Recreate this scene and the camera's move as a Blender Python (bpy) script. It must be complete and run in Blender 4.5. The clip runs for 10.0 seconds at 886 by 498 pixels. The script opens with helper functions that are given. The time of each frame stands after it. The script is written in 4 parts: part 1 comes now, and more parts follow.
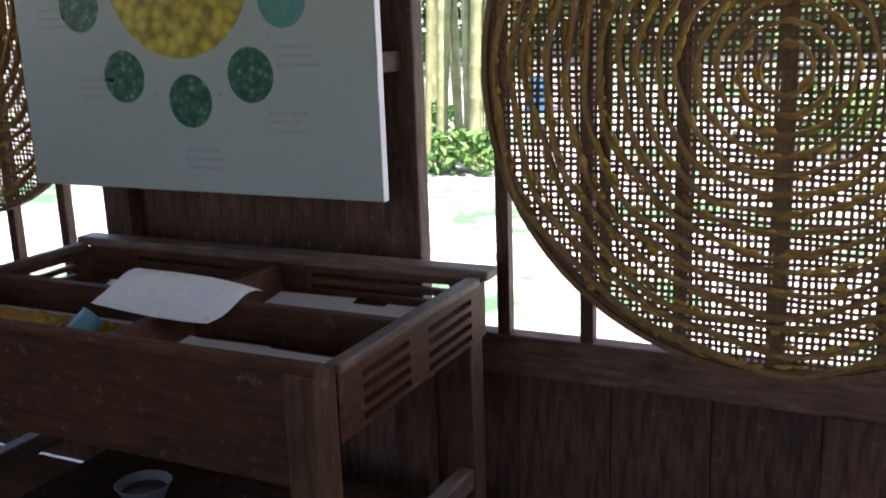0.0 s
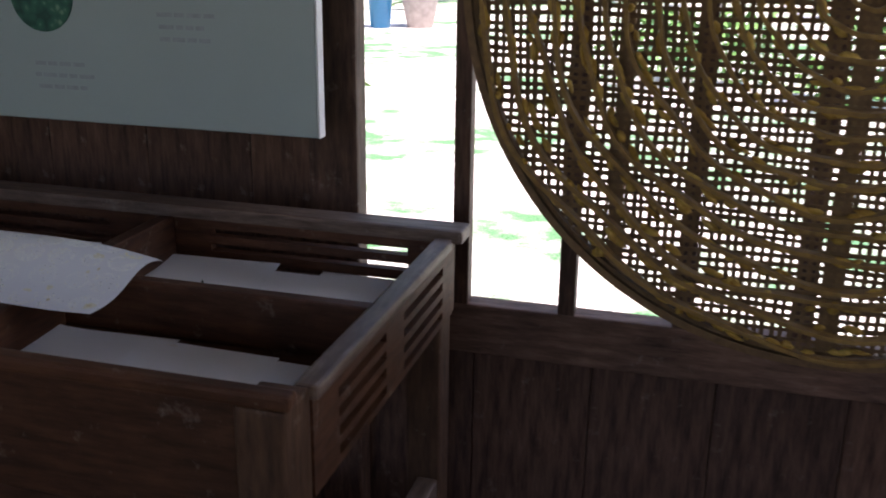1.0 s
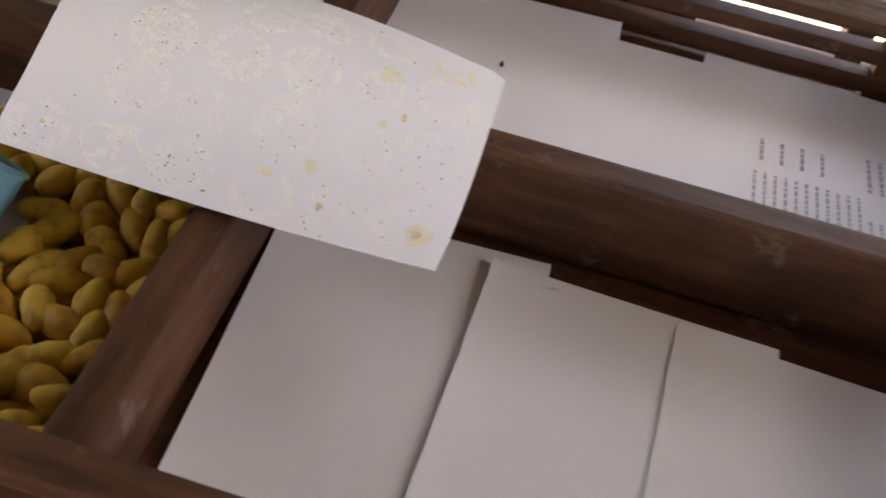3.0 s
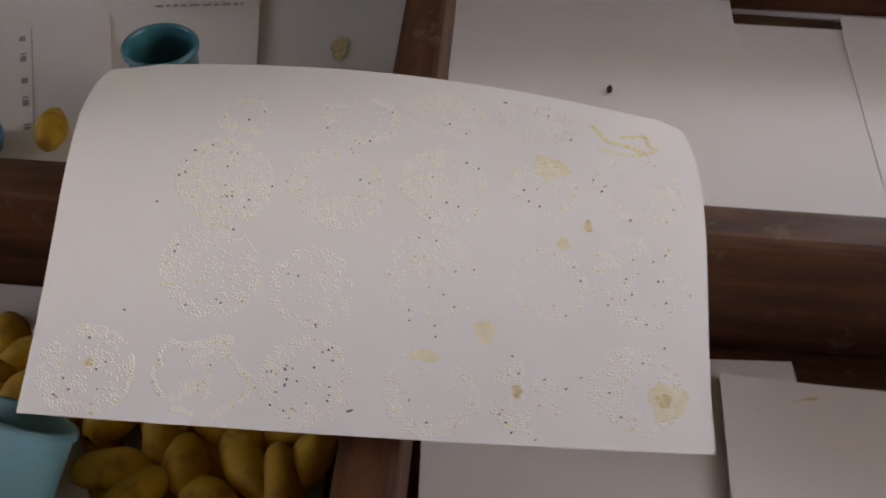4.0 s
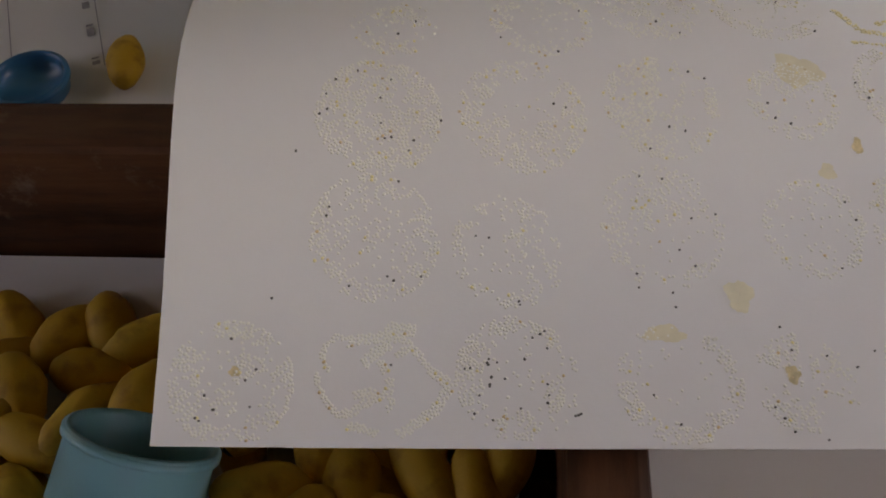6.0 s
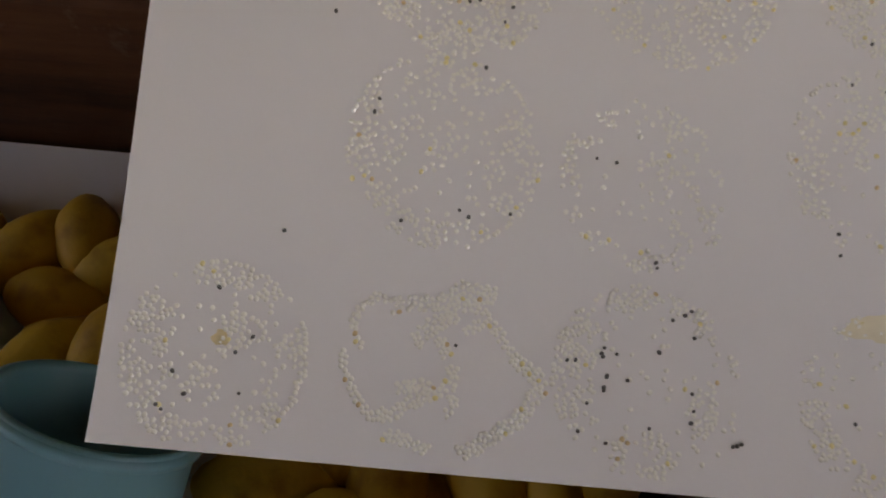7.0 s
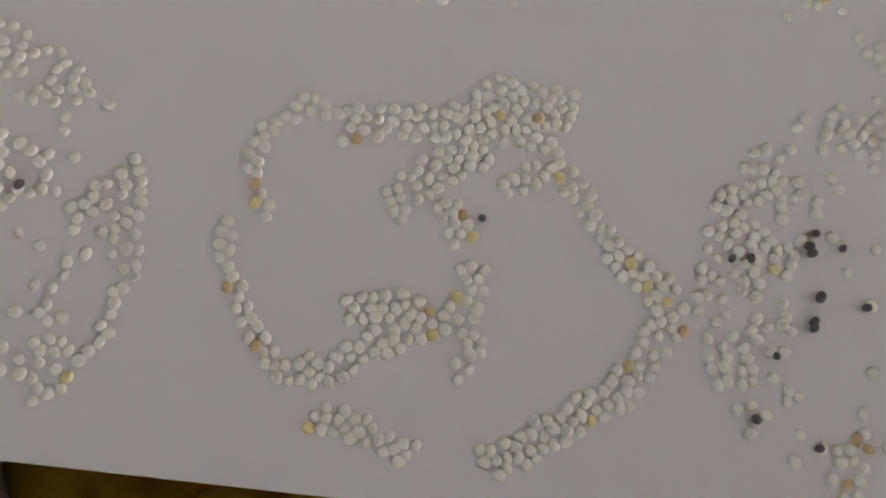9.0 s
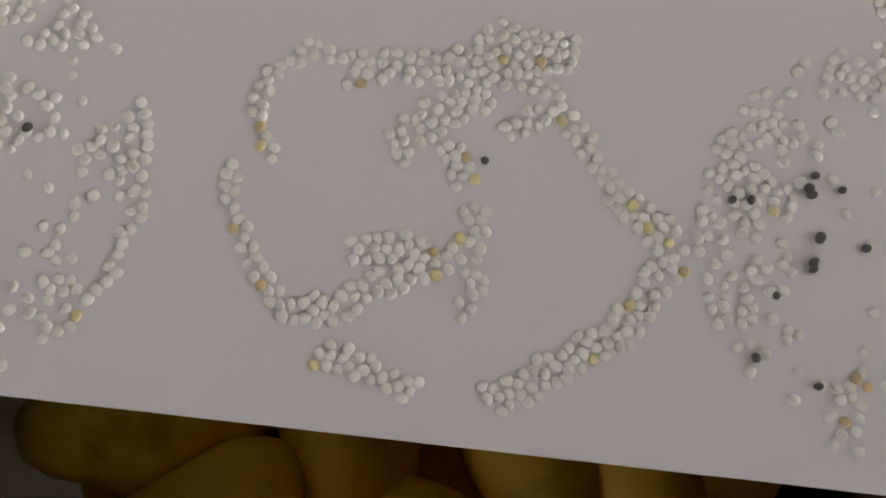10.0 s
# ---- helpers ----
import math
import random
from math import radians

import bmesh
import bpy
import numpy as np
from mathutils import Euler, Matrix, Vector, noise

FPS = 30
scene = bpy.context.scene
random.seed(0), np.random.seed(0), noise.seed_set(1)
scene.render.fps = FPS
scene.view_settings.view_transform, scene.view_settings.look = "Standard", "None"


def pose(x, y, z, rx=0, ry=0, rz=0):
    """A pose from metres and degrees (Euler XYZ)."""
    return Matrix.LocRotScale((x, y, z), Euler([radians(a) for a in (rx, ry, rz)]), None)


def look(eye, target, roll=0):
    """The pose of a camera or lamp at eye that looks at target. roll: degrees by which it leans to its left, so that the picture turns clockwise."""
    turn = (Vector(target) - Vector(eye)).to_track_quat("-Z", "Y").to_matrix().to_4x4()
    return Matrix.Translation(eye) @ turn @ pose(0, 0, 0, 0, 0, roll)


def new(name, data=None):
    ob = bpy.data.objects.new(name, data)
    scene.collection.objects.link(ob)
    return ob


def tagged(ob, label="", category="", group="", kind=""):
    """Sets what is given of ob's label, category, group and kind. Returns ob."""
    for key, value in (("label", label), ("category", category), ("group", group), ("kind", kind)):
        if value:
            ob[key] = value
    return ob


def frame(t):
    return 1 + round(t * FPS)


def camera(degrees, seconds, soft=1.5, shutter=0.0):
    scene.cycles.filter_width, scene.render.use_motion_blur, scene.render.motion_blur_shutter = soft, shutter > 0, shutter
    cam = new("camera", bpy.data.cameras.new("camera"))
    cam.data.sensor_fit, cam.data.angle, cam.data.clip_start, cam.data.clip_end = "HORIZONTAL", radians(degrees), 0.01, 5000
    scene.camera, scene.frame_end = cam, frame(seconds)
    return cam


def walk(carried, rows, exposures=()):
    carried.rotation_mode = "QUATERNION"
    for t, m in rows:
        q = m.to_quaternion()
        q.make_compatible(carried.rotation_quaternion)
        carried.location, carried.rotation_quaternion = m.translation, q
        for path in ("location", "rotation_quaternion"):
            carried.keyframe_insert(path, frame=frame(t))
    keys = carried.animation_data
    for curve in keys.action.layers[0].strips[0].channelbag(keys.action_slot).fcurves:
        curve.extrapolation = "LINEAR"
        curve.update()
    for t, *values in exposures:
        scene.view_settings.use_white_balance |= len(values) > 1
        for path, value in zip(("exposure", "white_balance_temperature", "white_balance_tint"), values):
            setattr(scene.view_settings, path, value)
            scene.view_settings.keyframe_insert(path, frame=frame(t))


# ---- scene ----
# ---------- camera and its walk ----------
cam = camera(49.0, 10.0, soft=1.8, shutter=0.25)
PATH = [
    (0, (0.2345, -0.2189, 1.3133), (0.0204, 0.2179, 1.1975), -2.05),
    (0.5, (0.0388, -0.0311, 1.2692), (-0.1444, 0.4100, 1.1211), 0.64),
    (1, (-0.1687, 0.1313, 1.2568), (-0.2968, 0.5888, 1.1007), 0.71),
    (1.5, (-0.3315, 0.3647, 1.2447), (-0.4786, 0.8037, 1.0561), 1.39),
    (2, (-0.4732, 0.5560, 1.2266), (-0.6247, 0.9639, 0.9803), 3.88),
    (2.5, (-0.704, 0.675, 1.216), (-1.055, 2.214, -0.012), 7.9),
    (3, (-0.882, 0.762, 1.187), (-1.055, 2.150, -0.242), 11.3),
    (3.2, (-0.925, 0.825, 1.175), (-1.102, 2.161, -0.301), 10.6),
    (4.3, (-1.061, 0.946, 1.09), (-1.077, 2.301, -0.382), -3.2),
    (4.5, (-1.08, 0.954, 1.084), (-1.082, 2.277, -0.417), -5.6),
    (5, (-1.095, 0.97, 1.079), (-1.125, 2.273, -0.438), -3.9),
    (5.2, (-1.097, 0.976, 1.073), (-1.185, 2.259, -0.459), -4.7),
    (6.3, (-1.098, 1.028, 1.025), (-1.287, 2.193, -0.589), -5.4),
    (6.5, (-1.102, 1.041, 1.007), (-1.337, 2.178, -0.622), -6.2),
    (7, (-1.115, 1.073, 0.964), (-1.365, 2.114, -0.725), -5.8),
    (7.5, (-1.121, 1.096, 0.927), (-1.357, 2.076, -0.801), -5.4),
    (8, (-1.13, 1.11, 0.889), (-1.35, 2.036, -0.87), -4.4),
    (8.5, (-1.13, 1.118, 0.866), (-1.358, 2.033, -0.898), -4.7),
    (9, (-1.128, 1.117, 0.864), (-1.361, 2.014, -0.908), -5.1),
    (9.5, (-1.129, 1.111, 0.861), (-1.364, 2.0, -0.915), -4.9),
    (10, (-1.127, 1.113, 0.863), (-1.37, 1.986, -0.92), -6.1),
]
EXPOSURES = [
    (0.0, 2.0, 6900, 25), (0.8, 1.95, 6900, 24), (1.5, 1.05, 7300, 24), (2.0, 1.4, 7400, 26), (2.5, 2.65, 8100, 23), (3.0, 3.45, 9200, 26),
    (4.5, 2.78, 9500, 25), (5.2, 2.65, 9600, 25), (6.5, 2.52, 9900, 26), (8.0, 2.38, 9800, 26), (10.0, 2.68, 9800, 24)]
walk(cam, [(t, look(eye, target, roll)) for t, eye, target, roll in PATH], EXPOSURES)

# ---------- world, sun, lights ----------
world = bpy.data.worlds.new("sky")
scene.world = world
world.use_nodes = True
wn = world.node_tree.nodes
sky = wn.new("ShaderNodeTexSky")
sky.sky_type, sky.sun_disc = "NISHITA", False
sky.sun_elevation, sky.sun_rotation = radians(58), radians(115)
world.node_tree.links.new(sky.outputs[0], wn["Background"].inputs[0])
wn["Background"].inputs[1].default_value = 0.15
sun_data = bpy.data.lights.new("sun", "SUN")
sun_data.energy, sun_data.angle, sun_data.color = 5.0, radians(0.5), (1.0, 0.95, 0.86)
sun = new("sun", sun_data)
sun.matrix_world = look((0, 0, 0), (-0.48, 0.22, -0.85))


def opening_light(name, eye, target, sx, sy, watts, colour):
    """An area lamp standing in for daylight from an opening out of view."""
    d = bpy.data.lights.new(name, "AREA")
    d.shape, d.size, d.size_y, d.energy, d.color = "RECTANGLE", sx, sy, watts, colour
    ob = new(name, d)
    ob.matrix_world = look(eye, target)
    return ob


# east, west and south lamps are added fill; their openings are assumed
opening_light("east_fill_light", (2.56, 0.3, 1.85), (-1.0, 1.0, 0.6), 2.4, 0.9, 0.52, (1.0, 0.87, 0.79))
opening_light("west_fill_light", (-4.16, 0.3, 1.85), (-1.0, 1.0, 0.6), 2.4, 0.9, 0.44, (1.0, 0.87, 0.79))
opening_light("south_fill_light", (-0.6, -2.56, 1.45), (-0.8, 1.0, 0.9), 2.6, 1.3, 0.12, (1.0, 0.93, 0.88))

opening_light("north_window_daylight", (0.30, 1.845, 1.74), (-0.75, 1.0, 0.6), 2.1, 0.36, 2.4, (0.80, 0.91, 1.0))
opening_light("north_window_daylight", (-2.75, 1.845, 1.74), (-1.6, 1.0, 0.6), 1.8, 0.36, 0.5, (0.80, 0.91, 1.0))

# ---------- materials ----------


def nodes_of(name, rough=0.7, metal=0.0):
    m = bpy.data.materials.new(name)
    m.use_nodes = True
    nt = m.node_tree
    b = nt.nodes["Principled BSDF"]
    b.inputs["Roughness"].default_value, b.inputs["Metallic"].default_value = rough, metal
    return m, nt, b


def ramp_of(nt, source, stops):
    r = nt.nodes.new("ShaderNodeValToRGB")
    el = r.color_ramp.elements
    while len(el) < len(stops):
        el.new(0.5)
    for e, (p, c) in zip(el, stops):
        e.position, e.color = p, (*c, 1)
    nt.links.new(source, r.inputs[0])
    return r


def noise_of(nt, scale, detail=4.0, stretch=(1, 1, 1), rough=0.55, coords="Object"):
    tc = nt.nodes.new("ShaderNodeTexCoord")
    mp = nt.nodes.new("ShaderNodeMapping")
    mp.inputs["Scale"].default_value = stretch
    nt.links.new(tc.outputs[coords], mp.inputs[0])
    n = nt.nodes.new("ShaderNodeTexNoise")
    n.inputs["Scale"].default_value, n.inputs["Detail"].default_value, n.inputs["Roughness"].default_value = scale, detail, rough
    nt.links.new(mp.outputs[0], n.inputs[0])
    return n


def mixed(nt, fac, a, b, blend="MIX"):
    m = nt.nodes.new("ShaderNodeMix")
    m.data_type, m.blend_type = "RGBA", blend
    for src, sock in ((fac, m.inputs[0]), (a, m.inputs[6]), (b, m.inputs[7])):
        if isinstance(src, (int, float)):
            sock.default_value = src
        elif isinstance(src, tuple):
            sock.default_value = (*src, 1)
        else:
            nt.links.new(src, sock)
    return m.outputs[2]


def bumped(nt, b, height, strength=0.3, distance=0.002):
    bm_ = nt.nodes.new("ShaderNodeBump")
    bm_.inputs["Strength"].default_value, bm_.inputs["Distance"].default_value = strength, distance
    nt.links.new(height, bm_.inputs["Height"])
    nt.links.new(bm_.outputs[0], b.inputs["Normal"])


def wood(name, dark, mid, light, axis, rough=0.55, scuff=(0.35, 0.3, 0.25), scuffed=0.25):
    """Old timber: long grain along one axis, blotches, pale scuffs."""
    m, nt, b = nodes_of(name, rough)
    st = [9, 9, 9]
    st[axis] = 1.3
    grain = noise_of(nt, 9.0, 8.0, st, 0.65)
    blot = noise_of(nt, 5.0, 4.0)
    wear = noise_of(nt, 28.0, 6.0, (1, 1, 1), 0.7)
    info = nt.nodes.new("ShaderNodeObjectInfo")
    col = ramp_of(nt, grain.outputs[0], [(0.3, dark), (0.52, mid), (0.75, light)])
    bl = ramp_of(nt, blot.outputs[0], [(0.3, (0.62, 0.6, 0.58)), (0.7, (1.15, 1.1, 1.05))])
    c1 = mixed(nt, 0.9, col.outputs[0], bl.outputs[0], "MULTIPLY")
    tone = ramp_of(nt, info.outputs["Random"], [(0.0, (0.78, 0.78, 0.8)), (1.0, (1.15, 1.12, 1.08))])
    c2 = mixed(nt, 1.0, c1, tone.outputs[0], "MULTIPLY")
    w = ramp_of(nt, wear.outputs[0], [(0.60, (0, 0, 0)), (0.70, (scuffed, scuffed, scuffed))])
    c3 = mixed(nt, w.outputs[0], c2, scuff)
    nt.links.new(c3, b.inputs["Base Color"])
    b.inputs["Specular IOR Level"].default_value = 0.25
    rr = nt.nodes.new("ShaderNodeMapRange")
    rr.inputs[3].default_value, rr.inputs[4].default_value = rough - 0.15, rough + 0.2
    nt.links.new(wear.outputs[0], rr.inputs[0])
    nt.links.new(rr.outputs[0], b.inputs["Roughness"])
    bumped(nt, b, grain.outputs[0], 0.35, 0.0015)
    return m


def plain(name, colour, rough=0.6, vary=0.15, scale=30.0, bump=0.1, metal=0.0):
    m, nt, b = nodes_of(name, rough, metal)
    n = noise_of(nt, scale, 5.0)
    lo, hi = tuple(c * (1 - vary) for c in colour), tuple(min(1, c * (1 + vary)) for c in colour)
    nt.links.new(ramp_of(nt, n.outputs[0], [(0.3, lo), (0.7, hi)]).outputs[0], b.inputs["Base Color"])
    bumped(nt, b, n.outputs[0], bump, 0.001)
    return m


WOOD_X = wood("table_wood_lengthwise", (0.04, 0.015, 0.007), (0.088, 0.035, 0.017), (0.135, 0.06, 0.03), 0)
WOOD_Y = wood("table_wood_crosswise", (0.04, 0.015, 0.007), (0.088, 0.035, 0.017), (0.135, 0.06, 0.03), 1)
WOOD_Z = wood("leg_wood", (0.045, 0.022, 0.012), (0.10, 0.052, 0.03), (0.155, 0.085, 0.05), 2)
# worn cap wood, its colour lifted towards grey for light on the rims
CAP_X = wood("worn_lit_cap_lengthwise", (0.06, 0.04, 0.03), (0.13, 0.09, 0.072), (0.22, 0.17, 0.14), 0, 0.42)
CAP_Y = wood("worn_lit_cap_crosswise", (0.06, 0.04, 0.03), (0.13, 0.09, 0.072), (0.22, 0.17, 0.14), 1, 0.42)
WALL_Z = wood("wall_plank_wood", (0.048, 0.025, 0.017), (0.115, 0.062, 0.043), (0.18, 0.105, 0.072), 2, 0.65)
BEAM_X = wood("beam_wood", (0.065, 0.034, 0.024), (0.155, 0.09, 0.065), (0.25, 0.16, 0.12), 0, 0.55)
POST_Z = wood("post_wood", (0.04, 0.02, 0.014), (0.10, 0.055, 0.038), (0.17, 0.10, 0.07), 2, 0.55)
# table wood darkened and dulled to carry the shade under the tray
SHELF_SHADED = wood("shaded_shelf_wood", (0.018, 0.010, 0.007), (0.04, 0.022, 0.014), (0.06, 0.035, 0.022), 0, 0.85)
SHELF_SHADED.node_tree.nodes["Principled BSDF"].inputs["Specular IOR Level"].default_value = 0.05
FLOOR_W = wood("floor_wood", (0.04, 0.022, 0.014), (0.09, 0.05, 0.03), (0.14, 0.08, 0.05), 0, 0.5)


def paper_material(name, tone=(0.78, 0.765, 0.765), creased=0.15):
    m, nt, b = nodes_of(name, 0.75)
    n, fine = noise_of(nt, 6.0, 3.0), noise_of(nt, 900.0, 2.0)
    c = ramp_of(nt, n.outputs[0], [(0.3, tuple(x * 0.95 for x in tone)), (0.7, tone)])
    nt.links.new(c.outputs[0], b.inputs["Base Color"])
    h = mixed(nt, 0.12, n.outputs[0], fine.outputs[0])
    bumped(nt, b, h, creased, 0.002)
    return m


PAPER = paper_material("white_paper")
EGG_PAPER = paper_material("egg_sheet_paper", (0.79, 0.775, 0.775), 0.10)
INK = plain("grey_ink", (0.34, 0.32, 0.35), 0.8, 0.2, 300)
CAPTION = plain("faded_caption_ink", (0.30, 0.33, 0.32), 0.8, 0.1, 100)
STAIN = plain("ochre_stain", (0.66, 0.55, 0.33), 0.7, 0.25, 300)
STAIN_PALE = plain("pale_stain", (0.77, 0.71, 0.54), 0.7, 0.06, 200)
EGG_WHITE = plain("pale_egg_shell", (0.86, 0.85, 0.785), 0.72, 0.05, 700, 0.1)
EGG_YELLOW = plain("yellow_egg_shell", (0.82, 0.73, 0.40), 0.5, 0.15, 600)
EGG_TAN = plain("tan_egg_shell", (0.70, 0.54, 0.32), 0.5, 0.2, 600)
EGG_DARK = plain("dark_egg_shell", (0.10, 0.10, 0.095), 0.45, 0.3, 600)
SPECK = plain("black_speck", (0.03, 0.028, 0.025), 0.7)
TEAL = plain("teal_plastic", (0.13, 0.34, 0.39), 0.35, 0.06, 20, 0.03)
TEAL_DARK = plain("dark_teal_plastic", (0.012, 0.13, 0.16), 0.3, 0.06, 20, 0.03)
BLUE = plain("blue_plastic", (0.02, 0.16, 0.34), 0.3, 0.06)
# whitish face toned down for the dim room side; edge coloured window-lit pale
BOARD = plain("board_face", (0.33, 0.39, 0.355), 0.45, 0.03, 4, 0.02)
BOARD_EDGE_LIT = plain("lit_board_edge", (0.75, 0.74, 0.70), 0.7, 0.05)
ENAMEL = plain("chipped_white_enamel", (0.18, 0.19, 0.19), 0.3, 0.1, 12)
BOWL_DARK = plain("bowl_dark", (0.06, 0.045, 0.04), 0.7, 0.3)
POT = plain("grey_pot", (0.36, 0.31, 0.30), 0.8, 0.2, 8)


def fibre(name, a, b_, c_, scale=60, rough=0.7):
    m, nt, b = nodes_of(name, rough)
    n = noise_of(nt, scale, 5.0)
    geo = nt.nodes.new("ShaderNodeNewGeometry")
    tone = ramp_of(nt, geo.outputs["Random Per Island"], [(0.0, a), (0.5, b_), (1.0, c_)])
    dirt = ramp_of(nt, n.outputs[0], [(0.3, (0.6, 0.56, 0.5)), (0.7, (1.1, 1.08, 1.0))])
    nt.links.new(mixed(nt, 1.0, tone.outputs[0], dirt.outputs[0], "MULTIPLY"), b.inputs["Base Color"])
    bumped(nt, b, n.outputs[0], 0.3, 0.001)
    return m


BAMBOO = fibre("split_bamboo", (0.12, 0.066, 0.026), (0.20, 0.115, 0.045), (0.28, 0.165, 0.066))
BAMBOO_RING = fibre("bamboo_band", (0.22, 0.12, 0.03), (0.31, 0.18, 0.045), (0.40, 0.25, 0.07))
FLOSS = fibre("yellow_silk_floss", (0.38, 0.22, 0.035), (0.48, 0.29, 0.05), (0.58, 0.38, 0.09), 90, 0.8)


def cocoon_material():
    m, nt, b = nodes_of("yellow_cocoon_silk", 0.65)
    info = nt.nodes.new("ShaderNodeObjectInfo")
    n, fine = noise_of(nt, 70.0, 5.0), noise_of(nt, 500.0, 3.0)
    tone = ramp_of(nt, info.outputs["Random"], [(0.0, (0.44, 0.22, 0.015)), (0.5, (0.58, 0.33, 0.025)), (1.0, (0.70, 0.45, 0.06))])
    dirt = ramp_of(nt, n.outputs[0], [(0.28, (0.55, 0.45, 0.35)), (0.5, (1, 1, 1)), (0.8, (1.1, 1.1, 1.1))])
    nt.links.new(mixed(nt, 1.0, tone.outputs[0], dirt.outputs[0], "MULTIPLY"), b.inputs["Base Color"])
    bumped(nt, b, mixed(nt, 0.5, n.outputs[0], fine.outputs[0]), 0.4, 0.001)
    return m


COCOON = cocoon_material()


def ground_material():
    m, nt, b = nodes_of("sunlit_lawn", 0.9)
    big, mid, fine = noise_of(nt, 0.55, 3.0), noise_of(nt, 3.5, 5.0), noise_of(nt, 60.0, 4.0)
    grass = ramp_of(nt, fine.outputs[0], [(0.3, (0.03, 0.11, 0.04)), (0.7, (0.10, 0.26, 0.12))])
    # pale tone covers both bare sandy ground and sun dapples painted on the lawn
    sunny_sand = ramp_of(nt, fine.outputs[0], [(0.3, (0.36, 0.34, 0.325)), (0.7, (0.57, 0.55, 0.54))])
    both = mixed(nt, 0.45, big.outputs[0], mid.outputs[0])
    f = ramp_of(nt, both, [(0.48, (0, 0, 0)), (0.58, (1, 1, 1))])
    nt.links.new(mixed(nt, f.outputs[0], sunny_sand.outputs[0], grass.outputs[0]), b.inputs["Base Color"])
    bumped(nt, b, fine.outputs[0], 0.5, 0.03)
    return m


GROUND = ground_material()
LEAF = fibre("green_leaf", (0.05, 0.14, 0.03), (0.08, 0.22, 0.05), (0.14, 0.30, 0.08), 20)
CULM = fibre("bamboo_culm", (0.16, 0.20, 0.10), (0.24, 0.27, 0.15), (0.33, 0.33, 0.22), 8)
WOODS = fibre("far_foliage", (0.03, 0.07, 0.025), (0.05, 0.12, 0.04), (0.08, 0.17, 0.06), 3)
ROOF = plain("roof_underside", (0.07, 0.045, 0.03), 0.8)


def photo_material(name, a, b_, c_, scale):
    m, nt, b = nodes_of(name, 0.4)
    v = nt.nodes.new("ShaderNodeTexVoronoi")
    tc = nt.nodes.new("ShaderNodeTexCoord")
    v.inputs["Scale"].default_value = scale
    nt.links.new(tc.outputs["Object"], v.inputs["Vector"])
    n = noise_of(nt, scale * 0.6, 5.0)
    c = ramp_of(nt, mixed(nt, 0.6, v.outputs["Distance"], n.outputs[0]), [(0.2, c_), (0.42, b_), (0.66, a)])
    nt.links.new(c.outputs[0], b.inputs["Base Color"])
    return m


PHOTO_LEAF = photo_material("leaf_print", (0.01, 0.06, 0.04), (0.03, 0.13, 0.08), (0.28, 0.40, 0.26), 60)
PHOTO_TEAL = photo_material("teal_print", (0.06, 0.22, 0.19), (0.08, 0.26, 0.22), (0.10, 0.29, 0.25), 80)
PHOTO_COCOON = photo_material("cocoon_print", (0.20, 0.15, 0.015), (0.48, 0.40, 0.04), (0.66, 0.56, 0.13), 34)

# ---------- mesh helpers ----------


def mesh_of(name, bm, *mats):
    me = bpy.data.meshes.new(name)
    bm.to_mesh(me)
    bm.free()
    for m in mats:
        me.materials.append(m)
    return me


def thing(name, label, category, group="", kind="", at=(0, 0, 0), turn=0.0):
    ob = new(name)
    ob.matrix_world = pose(*at, 0, 0, turn)
    return tagged(ob, label, category, group, kind)


def part(name, bm, material, parent, label=""):
    mats = material if isinstance(material, (list, tuple)) else (material,)
    ob = new(name, mesh_of(name, bm, *mats))
    ob.parent = parent
    if label:
        tagged(ob, label)
    return ob


def single(name, bm, material, label, category="", group="", kind=""):
    mats = material if isinstance(material, (list, tuple)) else (material,)
    return tagged(new(name, mesh_of(name, bm, *mats)), label, category, group, kind)


def box(x0, x1, y0, y1, z0, z1, bevel=0.003, segs=2):
    bm = bmesh.new()
    bmesh.ops.create_cube(bm, size=1.0)
    for v in bm.verts:
        v.co = ((x0 if v.co.x < 0 else x1), (y0 if v.co.y < 0 else y1), (z0 if v.co.z < 0 else z1))
    if bevel:
        bmesh.ops.bevel(bm, geom=bm.edges[:], offset=bevel, segments=segs, affect="EDGES", profile=0.6)
    return bm


def slab(grid, thick):
    """A thin page over a grid of places, with a flat cut edge."""
    bm = bmesh.new()
    top = [[bm.verts.new(p) for p in row] for row in grid]
    low = [[bm.verts.new(p - Vector((0, 0, thick))) for p in row] for row in grid]
    rim = {}
    for j in range(len(grid) - 1):
        for i in range(len(grid[0]) - 1):
            ring = ((j, i), (j, i + 1), (j + 1, i + 1), (j + 1, i))
            bm.faces.new([top[a][b] for a, b in ring]).smooth = True
            bm.faces.new([low[a][b] for a, b in reversed(ring)]).smooth = True
            for p, q in zip(ring, ring[1:] + ring[:1]):
                if (q, p) in rim:
                    del rim[q, p]
                else:
                    rim[p, q] = True
    for (a, b), (c, d) in rim:
        side = bm.faces.new((low[a][b], low[c][d], top[c][d], top[a][b]))
        side.smooth = False
        for e in side.edges:
            e.smooth = False
    for v in [v for v in bm.verts if not v.link_faces]:
        bm.verts.remove(v)
    return bm


def joined(*bms):
    out = bmesh.new()
    for b in bms:
        me = bpy.data.meshes.new("tmp")
        b.to_mesh(me)
        b.free()
        out.from_mesh(me)
        bpy.data.meshes.remove(me)
    return out


